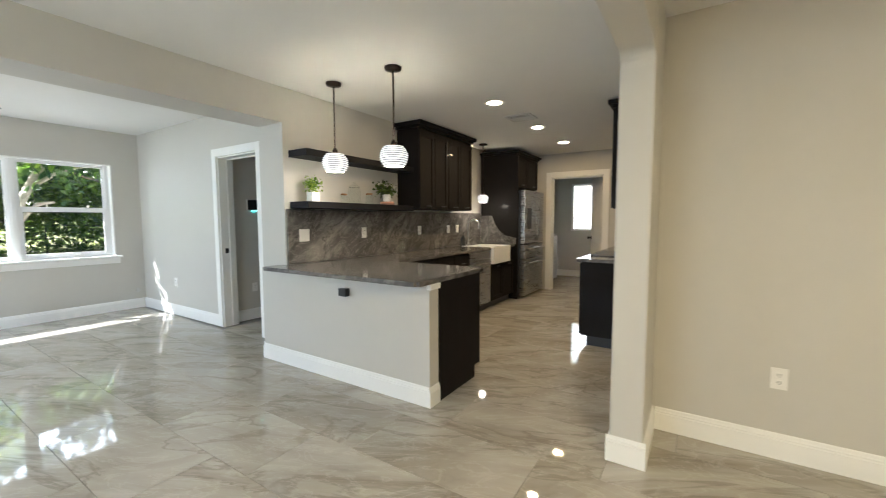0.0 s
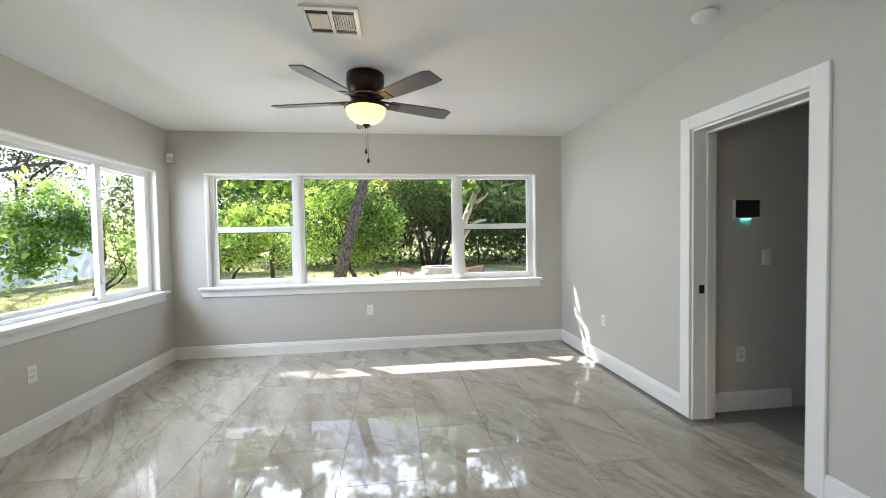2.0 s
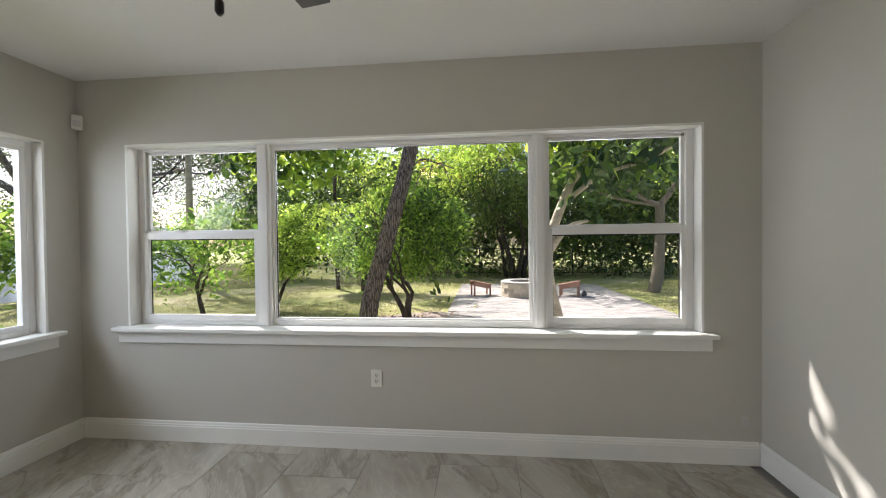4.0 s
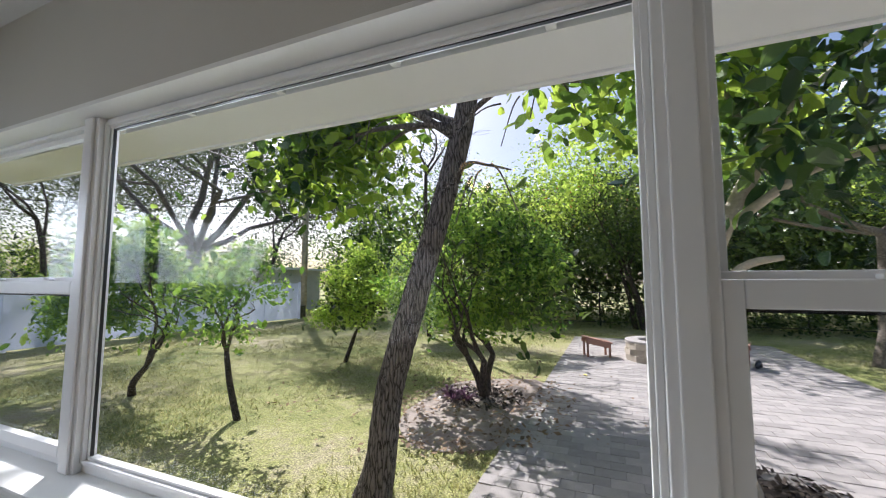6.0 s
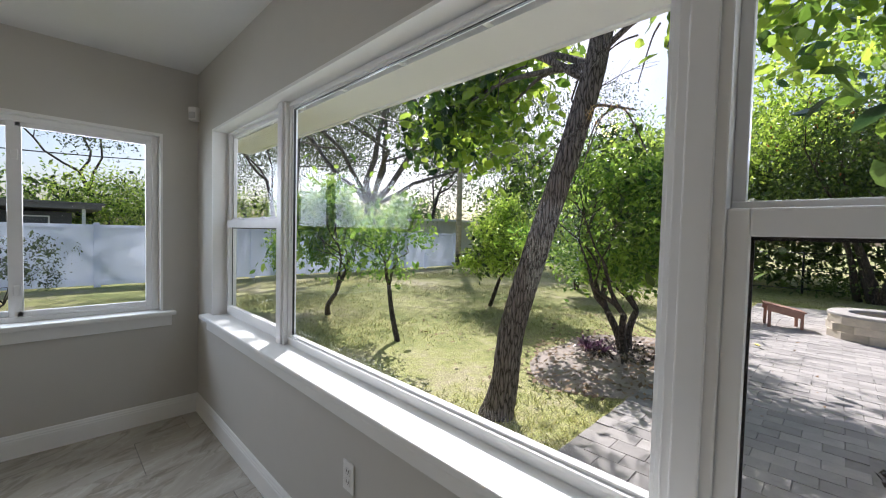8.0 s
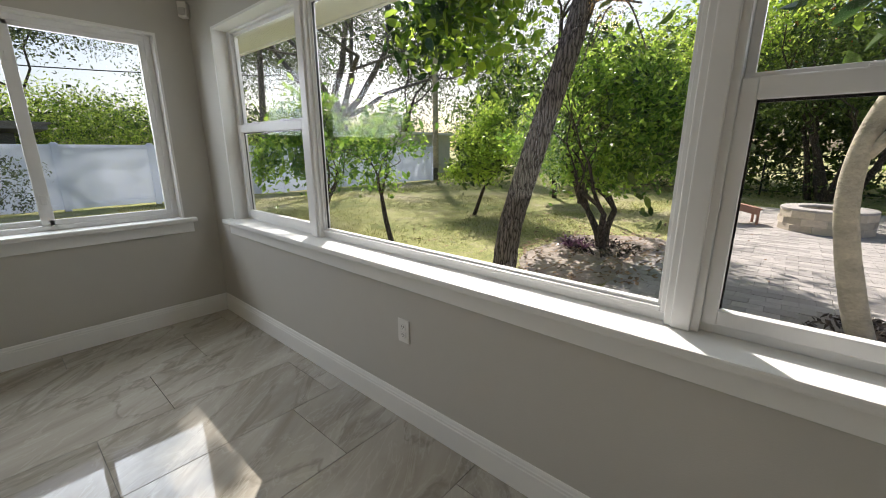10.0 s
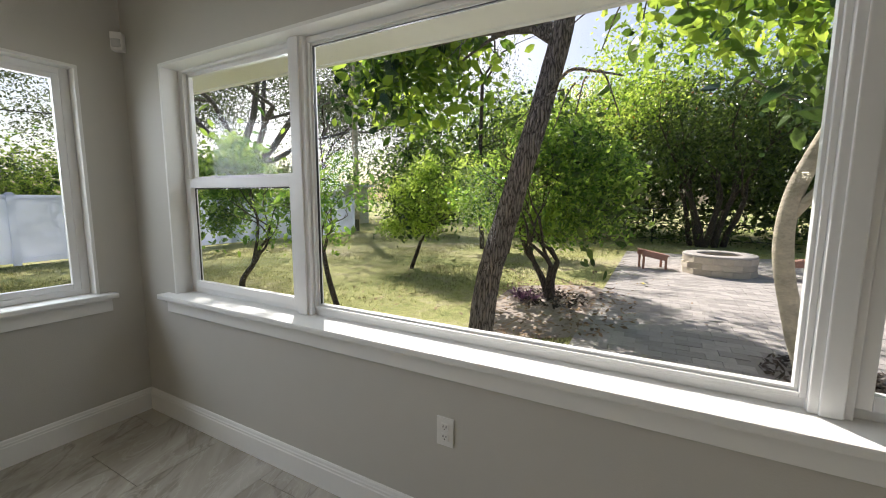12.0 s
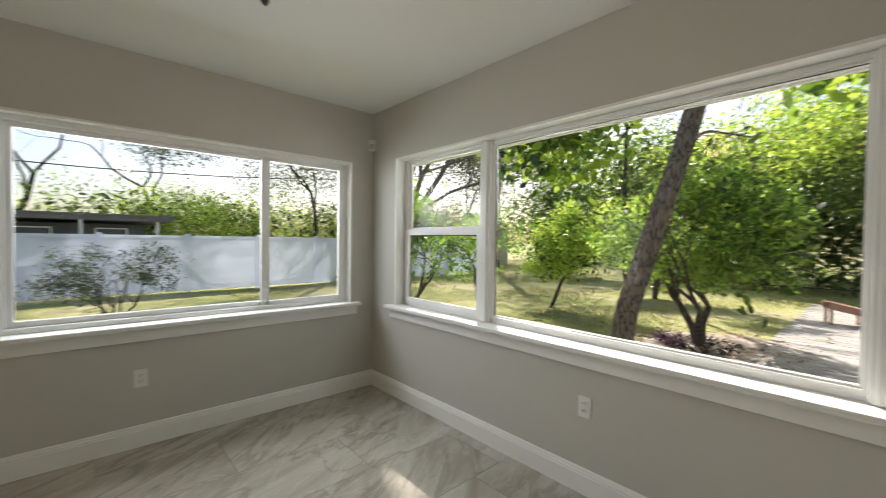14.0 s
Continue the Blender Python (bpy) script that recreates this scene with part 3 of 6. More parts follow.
# assumed window, out of view, placed where it lights the half wall
w4 = thing("window_4", (0, 0, 0), "assumed wide plain white dining room window, out of view", "window", kind=STRUCT)
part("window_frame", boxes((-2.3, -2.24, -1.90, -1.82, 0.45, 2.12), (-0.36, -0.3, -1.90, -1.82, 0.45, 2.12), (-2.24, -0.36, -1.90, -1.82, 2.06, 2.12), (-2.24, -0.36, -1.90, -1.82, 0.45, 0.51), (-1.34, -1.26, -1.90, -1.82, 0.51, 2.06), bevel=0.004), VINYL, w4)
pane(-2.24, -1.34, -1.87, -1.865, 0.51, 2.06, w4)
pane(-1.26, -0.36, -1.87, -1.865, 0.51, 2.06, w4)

# ---- doorways ----
def casing(name, a0, a1, top, face, axis, out, depth, label):
    """White flat casing with lining round an opening in a wall: axis x or y is the way the wall runs."""
    t = thing(name, (0, 0, 0), label, "doorway", kind=STRUCT)

    def put(n, u0, u1, v0, v1, z0, z1):
        v0, v1 = sorted((v0, v1))
        part(n, box(u0, u1, v0, v1, z0, z1, 0.004) if axis == "x" else box(v0, v1, u0, u1, z0, z1, 0.004), TRIM, t)
    w = 0.09
    put("side_casing", a0 - w, a0, face, face + out * 0.018, 0, top + w)
    put("side_casing", a1, a1 + w, face, face + out * 0.018, 0, top + w)
    put("head_casing", a0, a1, face, face + out * 0.018, top, top + w)
    back = face - out * depth
    put("jamb", a0, a0 + 0.018, back, face, 0, top)
    put("jamb", a1 - 0.018, a1, back, face, 0, top)
    put("head_jamb", a0 + 0.018, a1 - 0.018, back, face, top - 0.018, top)
    mid = face - out * depth * 0.55
    put("stop", a0 + 0.018, a0 + 0.03, mid, mid - out * 0.035, 0, top - 0.018)
    put("stop", a1 - 0.03, a1 - 0.018, mid, mid - out * 0.035, 0, top - 0.018)
    put("stop", a0 + 0.03, a1 - 0.03, mid, mid - out * 0.035, top - 0.03, top - 0.018)
    return t


d1 = casing("door_1", -4.40, -3.595, 2.05, YN, "x", -1, 0.178, "open doorway with white casing and a black strike plate")
part("strike_plate", boxes((-4.383, -4.379, 2.865, 2.905, 0.90, 0.96)), BLACK, d1, "black strike plate")
casing("door_2", -1.82, -0.92, 2.05, 7.42, "x", -1, 0.12, "white cased doorway to the laundry room")

# ---- kitchen ----
wall("wall_half", [(-2.99, -1.085, 2.45, 2.56, 0, 0.862)], "white painted half wall under the counter", WALL)
solid("trim", boxes((-1.10, -1.065, 2.44, 2.565, 0.82, 0.864), bevel=0.008), TRIM, "small white moulding under the counter end", "trim", kind=STRUCT)
baseboard("baseboard", -2.99, 2.45, -1.085, 2.45, (0, -1))
baseboard("baseboard", -1.085, 2.433, -1.085, 2.56, (1, 0))


def slab(outline, z0, z1, r=0.03):
    """A worktop from its outline, with eased edges."""
    bm = bmesh.new()
    lo = [bm.verts.new((x, y, z0)) for x, y in outline]
    hi = [bm.verts.new((x, y, z1)) for x, y in outline]
    bm.faces.new(lo[::-1])
    bm.faces.new(hi)
    n = len(outline)
    for i in range(n):
        bm.faces.new((lo[i], lo[(i + 1) % n], hi[(i + 1) % n], hi[i]))
    up = [e for e in bm.edges if abs(e.verts[0].co.z - e.verts[1].co.z) > 0.01]
    bmesh.ops.bevel(bm, geom=up, offset=r, segments=4, affect="EDGES")
    bmesh.ops.bevel(bm, geom=[e for e in bm.edges if abs(e.verts[0].co.z - e.verts[1].co.z) < 1e-5 and len(e.link_faces) == 2 and e.calc_face_angle(0) > 0.5], offset=0.004, segments=2, affect="EDGES")
    return bm


solid("countertop", slab([(-2.74, 2.28), (-1.06, 2.28), (-1.06, 3.24), (-2.04, 3.24), (-2.04, 5.42), (-2.66, 5.42), (-2.66, 2.488), (-2.74, 2.488)], 0.864, 0.897), STONE,
      "brown grey veined marble countertop on the peninsula", "countertop")
solid("countertop", slab([(-2.66, 5.42), (-2.56, 5.42), (-2.56, 6.05), (-2.04, 6.05), (-2.04, 6.26), (-2.66, 6.26)], 0.864, 0.897, 0.004), STONE, "brown grey marble countertop behind the sink", "countertop")
solid("backsplash", boxes((-2.678, -2.66, 2.50, 6.26, 0.898, 1.40), bevel=0.002), STONE, "full height brown grey veined marble backsplash", "backsplash")


def cabinet_door(parent, x, y0, y1, z0, z1, face=1, pull="bottom"):
    """A shaker door on a front that faces +x or -x."""
    f = face
    def bx(a, b, *rest):
        lo, hi = sorted((x + f * a, x + f * b))
        return (lo, hi, *rest)
    d = part("door", boxes(bx(0, 0.012, y0, y1, z0, z1), bx(0.012, 0.022, y0, y0 + 0.06, z0, z1), bx(0.012, 0.022, y1 - 0.06, y1, z0, z1), bx(0.012, 0.022, y0 + 0.06, y1 - 0.06, z1 - 0.06, z1), bx(0.012, 0.022, y0 + 0.06, y1 - 0.06, z0, z0 + 0.06), bevel=0.002), DARKWOOD, parent)
    zc = z0 + 0.035 if pull == "bottom" else z1 - 0.035
    yc = (y0 + y1) / 2
    lo, hi = sorted((x + f * 0.03, x + f * 0.045))
    part("handle", boxes((lo, hi, yc - 0.06, yc + 0.06, zc - 0.006, zc + 0.006), bevel=0.003), BLACK, d, "black bar pull")
    return d


def base_cabinet(y0, y1, doors, x0=-2.66, x1=-2.08, label="espresso base cabinet with shaker doors"):
    c = thing("base_cabinet", (0, 0, 0), label, "cabinet", "kitchen cabinets")
    part("body", boxes((x0, x1, y0 + 0.002, y1 - 0.002, 0.10, 0.862), bevel=0.002), DARKWOOD, c)
    part("toe_kick", boxes((x0, x1 - 0.06, y0 + 0.002, y1 - 0.002, 0.0, 0.10)), BLACK, c)
    w = (y1 - y0) / doors
    for k in range(doors):
        cabinet_door(c, x1, y0 + k * w + 0.006, y0 + (k + 1) * w - 0.006, 0.11, 0.64, 1, "top")
        dr = part("drawer", boxes((x1, x1 + 0.02, y0 + k * w + 0.006, y0 + (k + 1) * w - 0.006, 0.655, 0.852), bevel=0.003), DARKWOOD, c)
        yc = y0 + (k + 0.5) * w
        part("handle", boxes((x1 + 0.03, x1 + 0.045, yc - 0.06, yc + 0.06, 0.732, 0.744), bevel=0.003), BLACK, dr)
    return c


base_cabinet(3.25, 4.02, 1)
base_cabinet(4.02, 4.79, 2)
pen = thing("peninsula_cabinet", (0, 0, 0), "espresso peninsula cabinet with a plain end panel", "cabinet", "kitchen cabinets")
part("body", boxes((-2.66, -1.10, 2.565, 3.17, 0.10, 0.862)), DARKWOOD, pen)
part("toe_kick", boxes((-2.66, -1.11, 2.565, 3.09, 0.0, 0.10)), BLACK, pen)
part("end_panel", boxes((-1.10, -1.078, 2.566, 3.09, 0.0, 0.10), (-1.10, -1.078, 2.566, 3.18, 0.10, 0.862)), DARKWOOD, pen)
for k in range(2):
    y0 = -1.98 + k * 0.44
    d = part("door", boxes((y0, y0 + 0.43, 3.17, 3.19, 0.11, 0.852), bevel=0.003), DARKWOOD, pen)
    part("handle", boxes((y0 + 0.15, y0 + 0.28, 3.20, 3.212, 0.77, 0.782), bevel=0.003), BLACK, d)

dw = thing("dishwasher", (0, 0, 0), "stainless steel dishwasher under the counter", "dishwasher")
part("body", boxes((-2.65, -2.09, 4.80, 5.40, 0.10, 0.86)), DARKSTEEL, dw)
part("door", boxes((-2.09, -2.05, 4.80, 5.40, 0.11, 0.735), bevel=0.008), STEEL, dw)
part("control_panel", boxes((-2.09, -2.052, 4.80, 5.40, 0.74, 0.858), bevel=0.006), STEEL, dw)
part("handle", tube([(-2.05, 4.86, 0.70), (-2.015, 4.87, 0.70), (-2.015, 5.33, 0.70), (-2.05, 5.34, 0.70)], 0.011), STEEL, dw)
part("toe_kick", boxes((-2.65, -2.12, 4.80, 5.40, 0.0, 0.10)), BLACK, dw)

sink = thing("farmhouse_sink", (0, 0, 0), "white ceramic apron front sink", "sink")
sb = boxes((-2.55, -2.02, 5.43, 5.46, 0.65, 0.90), (-2.55, -2.02, 6.01, 6.04, 0.65, 0.90), (-2.55, -2.52, 5.46, 6.01, 0.65, 0.90), (-2.055, -2.02, 5.46, 6.01, 0.65, 0.90), (-2.52, -2.055, 5.46, 6.01, 0.65, 0.68), bevel=0.006)
part("basin", sb, CERAMIC, sink)
sc = thing("base_cabinet", (0, 0, 0), "espresso sink base cabinet with two doors", "cabinet", "kitchen cabinets")
part("body", boxes((-2.66, -2.08, 5.422, 6.26, 0.10, 0.648)), DARKWOOD, sc)
part("toe_kick", boxes((-2.66, -2.14, 5.422, 6.26, 0.0, 0.10)), BLACK, sc)
for y0 in (5.43, 5.85):
    cabinet_door(sc, -2.08, y0, y0 + 0.41, 0.11, 0.64, 1, "top")
fau = thing("faucet", (-2.60, 5.73, 0.897), "tall chrome gooseneck kitchen faucet", "faucet")
part("body", turned([(0.03, 0), (0.03, 0.01), (0.018, 0.02), (0.018, 0.08), (0.012, 0.09)]), STEEL, fau)
part("spout", tube(bend([(0, 0, 0.08), (0, 0, 0.30), (0.03, 0, 0.37), (0.10, 0, 0.40), (0.17, 0, 0.36), (0.18, 0, 0.26)]), 0.012), STEEL, fau)
part("lever", tube([(0, 0.018, 0.06), (0, 0.06, 0.08), (0.01, 0.10, 0.11)], [0.008, 0.007, 0.005]), STEEL, fau)
soap = thing("soap_bottle", (-2.60, 5.56, 0.897), "black soap bottle with a pump", "bottle")
part("bottle", turned([(0.032, 0), (0.035, 0.01), (0.035, 0.12), (0.015, 0.145), (0.012, 0.16)]), BLACK, soap)
part("pump", tube([(0, 0, 0.16), (0, 0, 0.20), (0.03, 0, 0.205)], 0.006), BLACK, soap)

# fridge with its enclosure


def splash():
    bm = bmesh.new()
    line = [(-2.655, 0.898), (-2.655, 1.36), (-2.45, 1.36)]
    for k in range(1, 9):
        a = math.pi / 2 * k / 8
        line.append((-2.45 + 0.20 * (1 - math.cos(a)) + 0.14 * k / 8, 1.36 - 0.34 * math.sin(a)))
    line += [(-2.02, 1.0), (-2.02, 0.898)]
    rows = [[bm.verts.new((x, y, z)) for x, z in line] for y in (6.255, 6.273)]
    bm.faces.new(rows[0])
    bm.faces.new(rows[1][::-1])
    for i in range(len(line)):
        j = (i + 1) % len(line)
        bm.faces.new((rows[0][i], rows[1][i], rows[1][j], rows[0][j]))
    return bm


solid("side_splash", splash(), STONE, "curved brown grey marble side splash beside the sink", "backsplash")
fr = thing("fridge", (0, 0, 0), "stainless steel french door fridge with freezer drawers", "fridge")
part("body", boxes((-2.64, -1.98, 6.33, 7.24, 0.03, 1.76), bevel=0.006), DARKSTEEL, fr)
part("plinth", boxes((-2.60, -2.02, 6.35, 7.22, 0.0, 0.03)), BLACK, fr)
for y0, y1 in ((6.33, 6.782), (6.788, 7.24)):
    d = part("door", boxes((-1.975, -1.90, y0, y1, 0.90, 1.77), bevel=0.012), STEEL, fr)
    yh = y1 - 0.05 if y0 < 6.5 else y0 + 0.05
    part("handle", tube(bend([(-1.90, yh, 1.02), (-1.85, yh, 1.06), (-1.84, yh, 1.34), (-1.85, yh, 1.62), (-1.90, yh, 1.66)]), 0.014), STEEL, d)
for z0, z1 in ((0.66, 0.885), (0.05, 0.645)):
    d = part("drawer", boxes((-1.975, -1.90, 6.33, 7.24, z0, z1), bevel=0.012), STEEL, fr)
    part("handle", tube(bend([(-1.90, 6.42, z1 - 0.07), (-1.85, 6.45, z1 - 0.06), (-1.85, 7.12, z1 - 0.06), (-1.90, 7.15, z1 - 0.07)]), 0.014), STEEL, d)
dsp = part("water_dispenser", boxes((-1.901, -1.893, 6.44, 6.62, 1.14, 1.48), bevel=0.004), BLACK, fr, "black water dispenser")


def crown(x0, x1, y0, y1, z0):
    return boxes((x0, x1, y0 + 0.03, y1 - 0.03, z0, z0 + 0.03), (x0, x1 + 0.02, y0 + 0.01, y1 - 0.01, z0 + 0.03, z0 + 0.055), (x0, x1 + 0.045, y0 - 0.015, y1 + 0.015, z0 + 0.055, z0 + 0.08), bevel=0.006)


fu = thing("wall_cabinet", (0, 0, 0), "espresso cabinet over the fridge with crown moulding", "cabinet", "kitchen cabinets")
part("body", boxes((-2.678, -2.06, 6.307, 7.30, 1.82, 2.32)), DARKWOOD, fu)
for y0 in (6.315, 6.81):
    cabinet_door(fu, -2.06, y0, y0 + 0.48, 1.83, 2.31)
part("side_panel", boxes((-2.66, -2.00, 6.275, 6.305, 0.0, 2.32), bevel=0.003), DARKWOOD, fu, "tall espresso side panel")
part("crown", crown(-2.678, -2.03, 6.27, 7.33, 2.32), DARKWOOD, fu)
for k, y0 in enumerate((4.08, 4.72)):
    uc = thing("wall_cabinet", (0, 0, 0), "espresso wall cabinet with shaker doors and crown moulding", "cabinet", "kitchen cabinets")
    part("body", boxes((-2.678, -2.36, y0, y0 + 0.637, 1.425, 2.38)), DARKWOOD, uc)
    for j in range(2):
        cabinet_door(uc, -2.36, y0 + j * 0.319 + 0.004, y0 + (j + 1) * 0.319 - 0.004, 1.43, 2.34)
    part("crown", boxes((-2.678, -2.33, y0 - 0.03 * (1 - k), y0 + 0.637 + 0.03 * k, 2.38, 2.41), (-2.678, -2.29, y0 - 0.05 * (1 - k), y0 + 0.637 + 0.05 * k, 2.41, 2.455), bevel=0.006), DARKWOOD, uc)

for z, lab in ((1.405, "black floating wood shelf holding plants and jars"), (1.862, "black floating wood shelf, empty")):
    solid("floating_shelf", boxes((-2.679, -2.43, 2.545, 4.078, z, z + 0.06), bevel=0.003), BLACKWOOD, lab, "shelf", "floating shelves")

# east run of the kitchen
ec = thing("base_cabinet", (0, 0, 0), "espresso base cabinet under the cooktop", "cabinet", "kitchen cabinets")
part("body", boxes((-0.55, 0.065, 4.43, 7.40, 0.10, 0.862)), DARKWOOD, ec)
part("toe_kick", boxes((-0.49, 0.065, 4.44, 7.40, 0.0, 0.10)), BLACK, ec)
for k in range(4):
    cabinet_door(ec, -0.55, 4.44 + k * 0.74, 4.44 + k * 0.74 + 0.73, 0.11, 0.852, -1, "top")
solid("countertop", slab([(-0.60, 4.40), (0.062, 4.40), (0.062, 7.40), (-0.60, 7.40)], 0.864, 0.897, 0.01), STONE, "brown grey marble countertop on the range side", "countertop")
solid("cooktop", boxes((-0.54, -0.02, 4.75, 5.50, 0.898, 0.907), bevel=0.003), BLACK, "black glass cooktop set on the counter", "cooktop")
eu = thing("wall_cabinet", (0, 0, 0), "espresso wall cabinet beside the range with crown moulding", "cabinet", "kitchen cabinets")
part("body", boxes((-0.27, 0.067, 4.45, 6.3, 1.40, 2.37)), DARKWOOD, eu)
for k in range(4):
    cabinet_door(eu, -0.27, 4.455 + k * 0.46, 4.455 + k * 0.46 + 0.45, 1.41, 2.36, -1)
part("crown", boxes((-0.30, 0.067, 4.42, 6.33, 2.37, 2.40), (-0.335, 0.067, 4.39, 6.36, 2.40, 2.44), bevel=0.006), DARKWOOD, eu)

# laundry room
lw = thing("window_3", (0, 0, 0), "bright laundry window with a white blind", "window", kind=STRUCT)
part("window_frame", boxes((-1.97, -1.92, 9.38, 9.40, 1.03, 2.08), (-1.42, -1.37, 9.38, 9.40, 1.03, 2.08), (-1.92, -1.42, 9.38, 9.40, 2.03, 2.08), (-1.97, -1.37, 9.36, 9.40, 1.03, 1.08)), TRIM, lw)
pane(-1.92, -1.42, 9.46, 9.465, 1.08, 2.03, lw)
blind = bpy.data.materials.new("thin white blind")
blind.use_nodes = True
bn = blind.node_tree
bn.nodes.clear()
bo, bt = bn.nodes.new("ShaderNodeOutputMaterial"), bn.nodes.new("ShaderNodeBsdfTranslucent")
bt.inputs[0].default_value = (0.9, 0.92, 0.95, 1)
bn.links.new(bt.outputs[0], bo.inputs[0])
for k in range(18):
    part("blind_slat", boxes((-1.915, -1.425, 9.43, 9.434, 1.085 + k * 0.0525, 1.085 + k * 0.0525 + 0.050)), blind, lw)
lamp("window_daylight", "AREA", look((-1.67, 9.56, 1.55), (-1.67, 5, 1.5)), 3, (1.0, 0.92, 0.80), "daylight of the laundry window", 0.48, 0.9)
ld = thing("laundry_door", (-0.945, 7.53, 0.012), "cream panelled door standing open", "door", turn=116)
part("leaf", boxes((0, 0.80, -0.035, 0, 0, 2.03), bevel=0.003), CREAM, ld)
for z0, z1 in ((0.15, 0.85), (1.0, 1.9)):
    for x0 in (0.11, 0.44):
        part("panel", boxes((x0, x0 + 0.25, 0.0, 0.008, z0, z1), bevel=0.006), CREAM, ld)
part("knob", turned([(0.026, 0), (0.026, 0.008), (0.01, 0.012), (0.01, 0.04), (0.026, 0.05), (0.028, 0.065), (0.015, 0.078)], m=Matrix.Translation((0.74, 0, 0.93)) @ Matrix.Rotation(radians(-90), 4, "X")), BLACK, ld, "black knob")
for z in (0.2, 1.0, 1.85):
    part("hinge", boxes((-0.006, 0.03, 0.0005, 0.006, z - 0.05, z + 0.05)), BLACK, ld, "black hinge")
ws = thing("washing_machine", (0, 0, 0), "white top loading washing machine", "washing machine")
part("body", boxes((-2.84, -2.12, 8.2, 8.88, 0.02, 0.95), bevel=0.02), WHITEGOOD, ws)
part("control_panel", boxes((-2.84, -2.70, 8.2, 8.88, 0.955, 1.12), bevel=0.015), WHITEGOOD, ws)
part("lid", boxes((-2.68, -2.15, 8.24, 8.84, 0.952, 0.97), bevel=0.006), WHITEGOOD, ws)
part("foot", boxes((-2.80, -2.16, 8.24, 8.84, 0.0, 0.02)), BLACK, ws)
lc = thing("wall_cabinet", (0, 0, 0), "dark laundry wall cabinet", "cabinet")
part("body", boxes((-2.84, -2.52, 8.0, 9.3, 1.40, 2.15), bevel=0.003), DARKWOOD, lc)
cabinet_door(lc, -2.52, 8.01, 8.64, 1.41, 2.14)
cabinet_door(lc, -2.52, 8.66, 9.29, 1.41, 2.14)


# ---- lamps of the place ----
def pendant(x, y, zc, r, h, energy, label):
    t = thing("pendant_lamp", (x, y, CK), label, "pendant lamp", "kitchen pendants")
    z = zc - CK
    part("canopy", turned([(0.065, 0), (0.066, -0.006), (0.062, -0.022), (0.02, -0.03)][::-1]), BRONZE, t)
    part("rod", turned([(0.006, z + h * 0.5 + 0.05), (0.006, -0.028)], 10), BRONZE, t)
    part("cap", turned([(0.022, z + h * 0.5 - 0.01), (0.024, z + h * 0.5 + 0.03), (0.012, z + h * 0.5 + 0.055)], 16), BRONZE, t)
    ribs = 9
    prof = []
    for k in range(ribs * 4 + 1):
        f = k / (ribs * 4)
        body = math.sin(math.pi * (0.14 + 0.72 * f)) ** 0.42
        prof.append((r * body * (0.93 + 0.07 * math.cos(2 * math.pi * f * ribs)), z - h / 2 + h * f))
    sh = turned(prof, 32)
    bmesh.ops.delete(sh, geom=[f for f in sh.faces if len(f.verts) > 4], context="FACES")
    shade = part("shade", sh, SHADEGLASS, t, "ribbed glass shade, lit")
    for k in range(ribs):
        f = (k + 0.5) / ribs
        body = math.sin(math.pi * (0.14 + 0.72 * f)) ** 0.42
        rr = r * body * 0.90
        part("rib", tube([(rr * math.cos(a), rr * math.sin(a), z - h / 2 + h * f) for a in [2 * math.pi * q / 24 for q in range(25)]], 0.0026, 6), DARKSTEEL, shade)
    part("bulb", turned([(0.012, z + 0.05), (0.03, z + 0.01), (0.03, z - 0.02), (0.01, z - 0.045)], 16), BULB, t, "glowing bulb")
    lamp("pendant_glow", "POINT", Matrix.Translation((x, y, zc - h / 2 - 0.03)), energy * 0.28, (1.0, 0.85, 0.65), "light of the pendant lamp", 0.05)
    return t


pendant(-1.577, 2.69, 1.79, 0.112, 0.15, 5, "bronze pendant lamp with a lit ribbed glass shade")
pendant(-2.23, 2.685, 1.79, 0.112, 0.15, 5, "bronze pendant lamp with a lit ribbed glass shade")
pendant(-2.41, 5.85, 1.62, 0.085, 0.12, 4, "small bronze pendant lamp over the sink")

# the four at 6.5 are unseen, added to light the living room wall
for x, y, watts in ((-1.325, 3.958, 2.1), (-1.325, 5.23, 2.1), (-1.325, 6.41, 2.1), (1.3, 0.2, 6.5), (2.9, 0.2, 6.5), (1.3, -1.0, 6.5), (2.9, -1.0, 6.5)):
    t = thing("recessed_light", (x, y, CK), "round recessed ceiling light, lit warm", "ceiling light", "recessed ceiling lights")
    part("trim_ring", turned([(0.068, -0.002), (0.095, -0.004), (0.097, 0.0), (0.068, 0.0)][:3], 32), PLATE, t)
    part("diffuser", turned([(0.066, -0.0065), (0.066, -0.0045)], 32), WARMDISC, t)
    lamp("recessed_glow", "AREA", look((x, y, CK - 0.012), (x, y, 0)), watts, (1.0, 0.76, 0.42) if watts > 4 else (1.0, 0.64, 0.27), "warm light of the recessed lamp", 0.13)


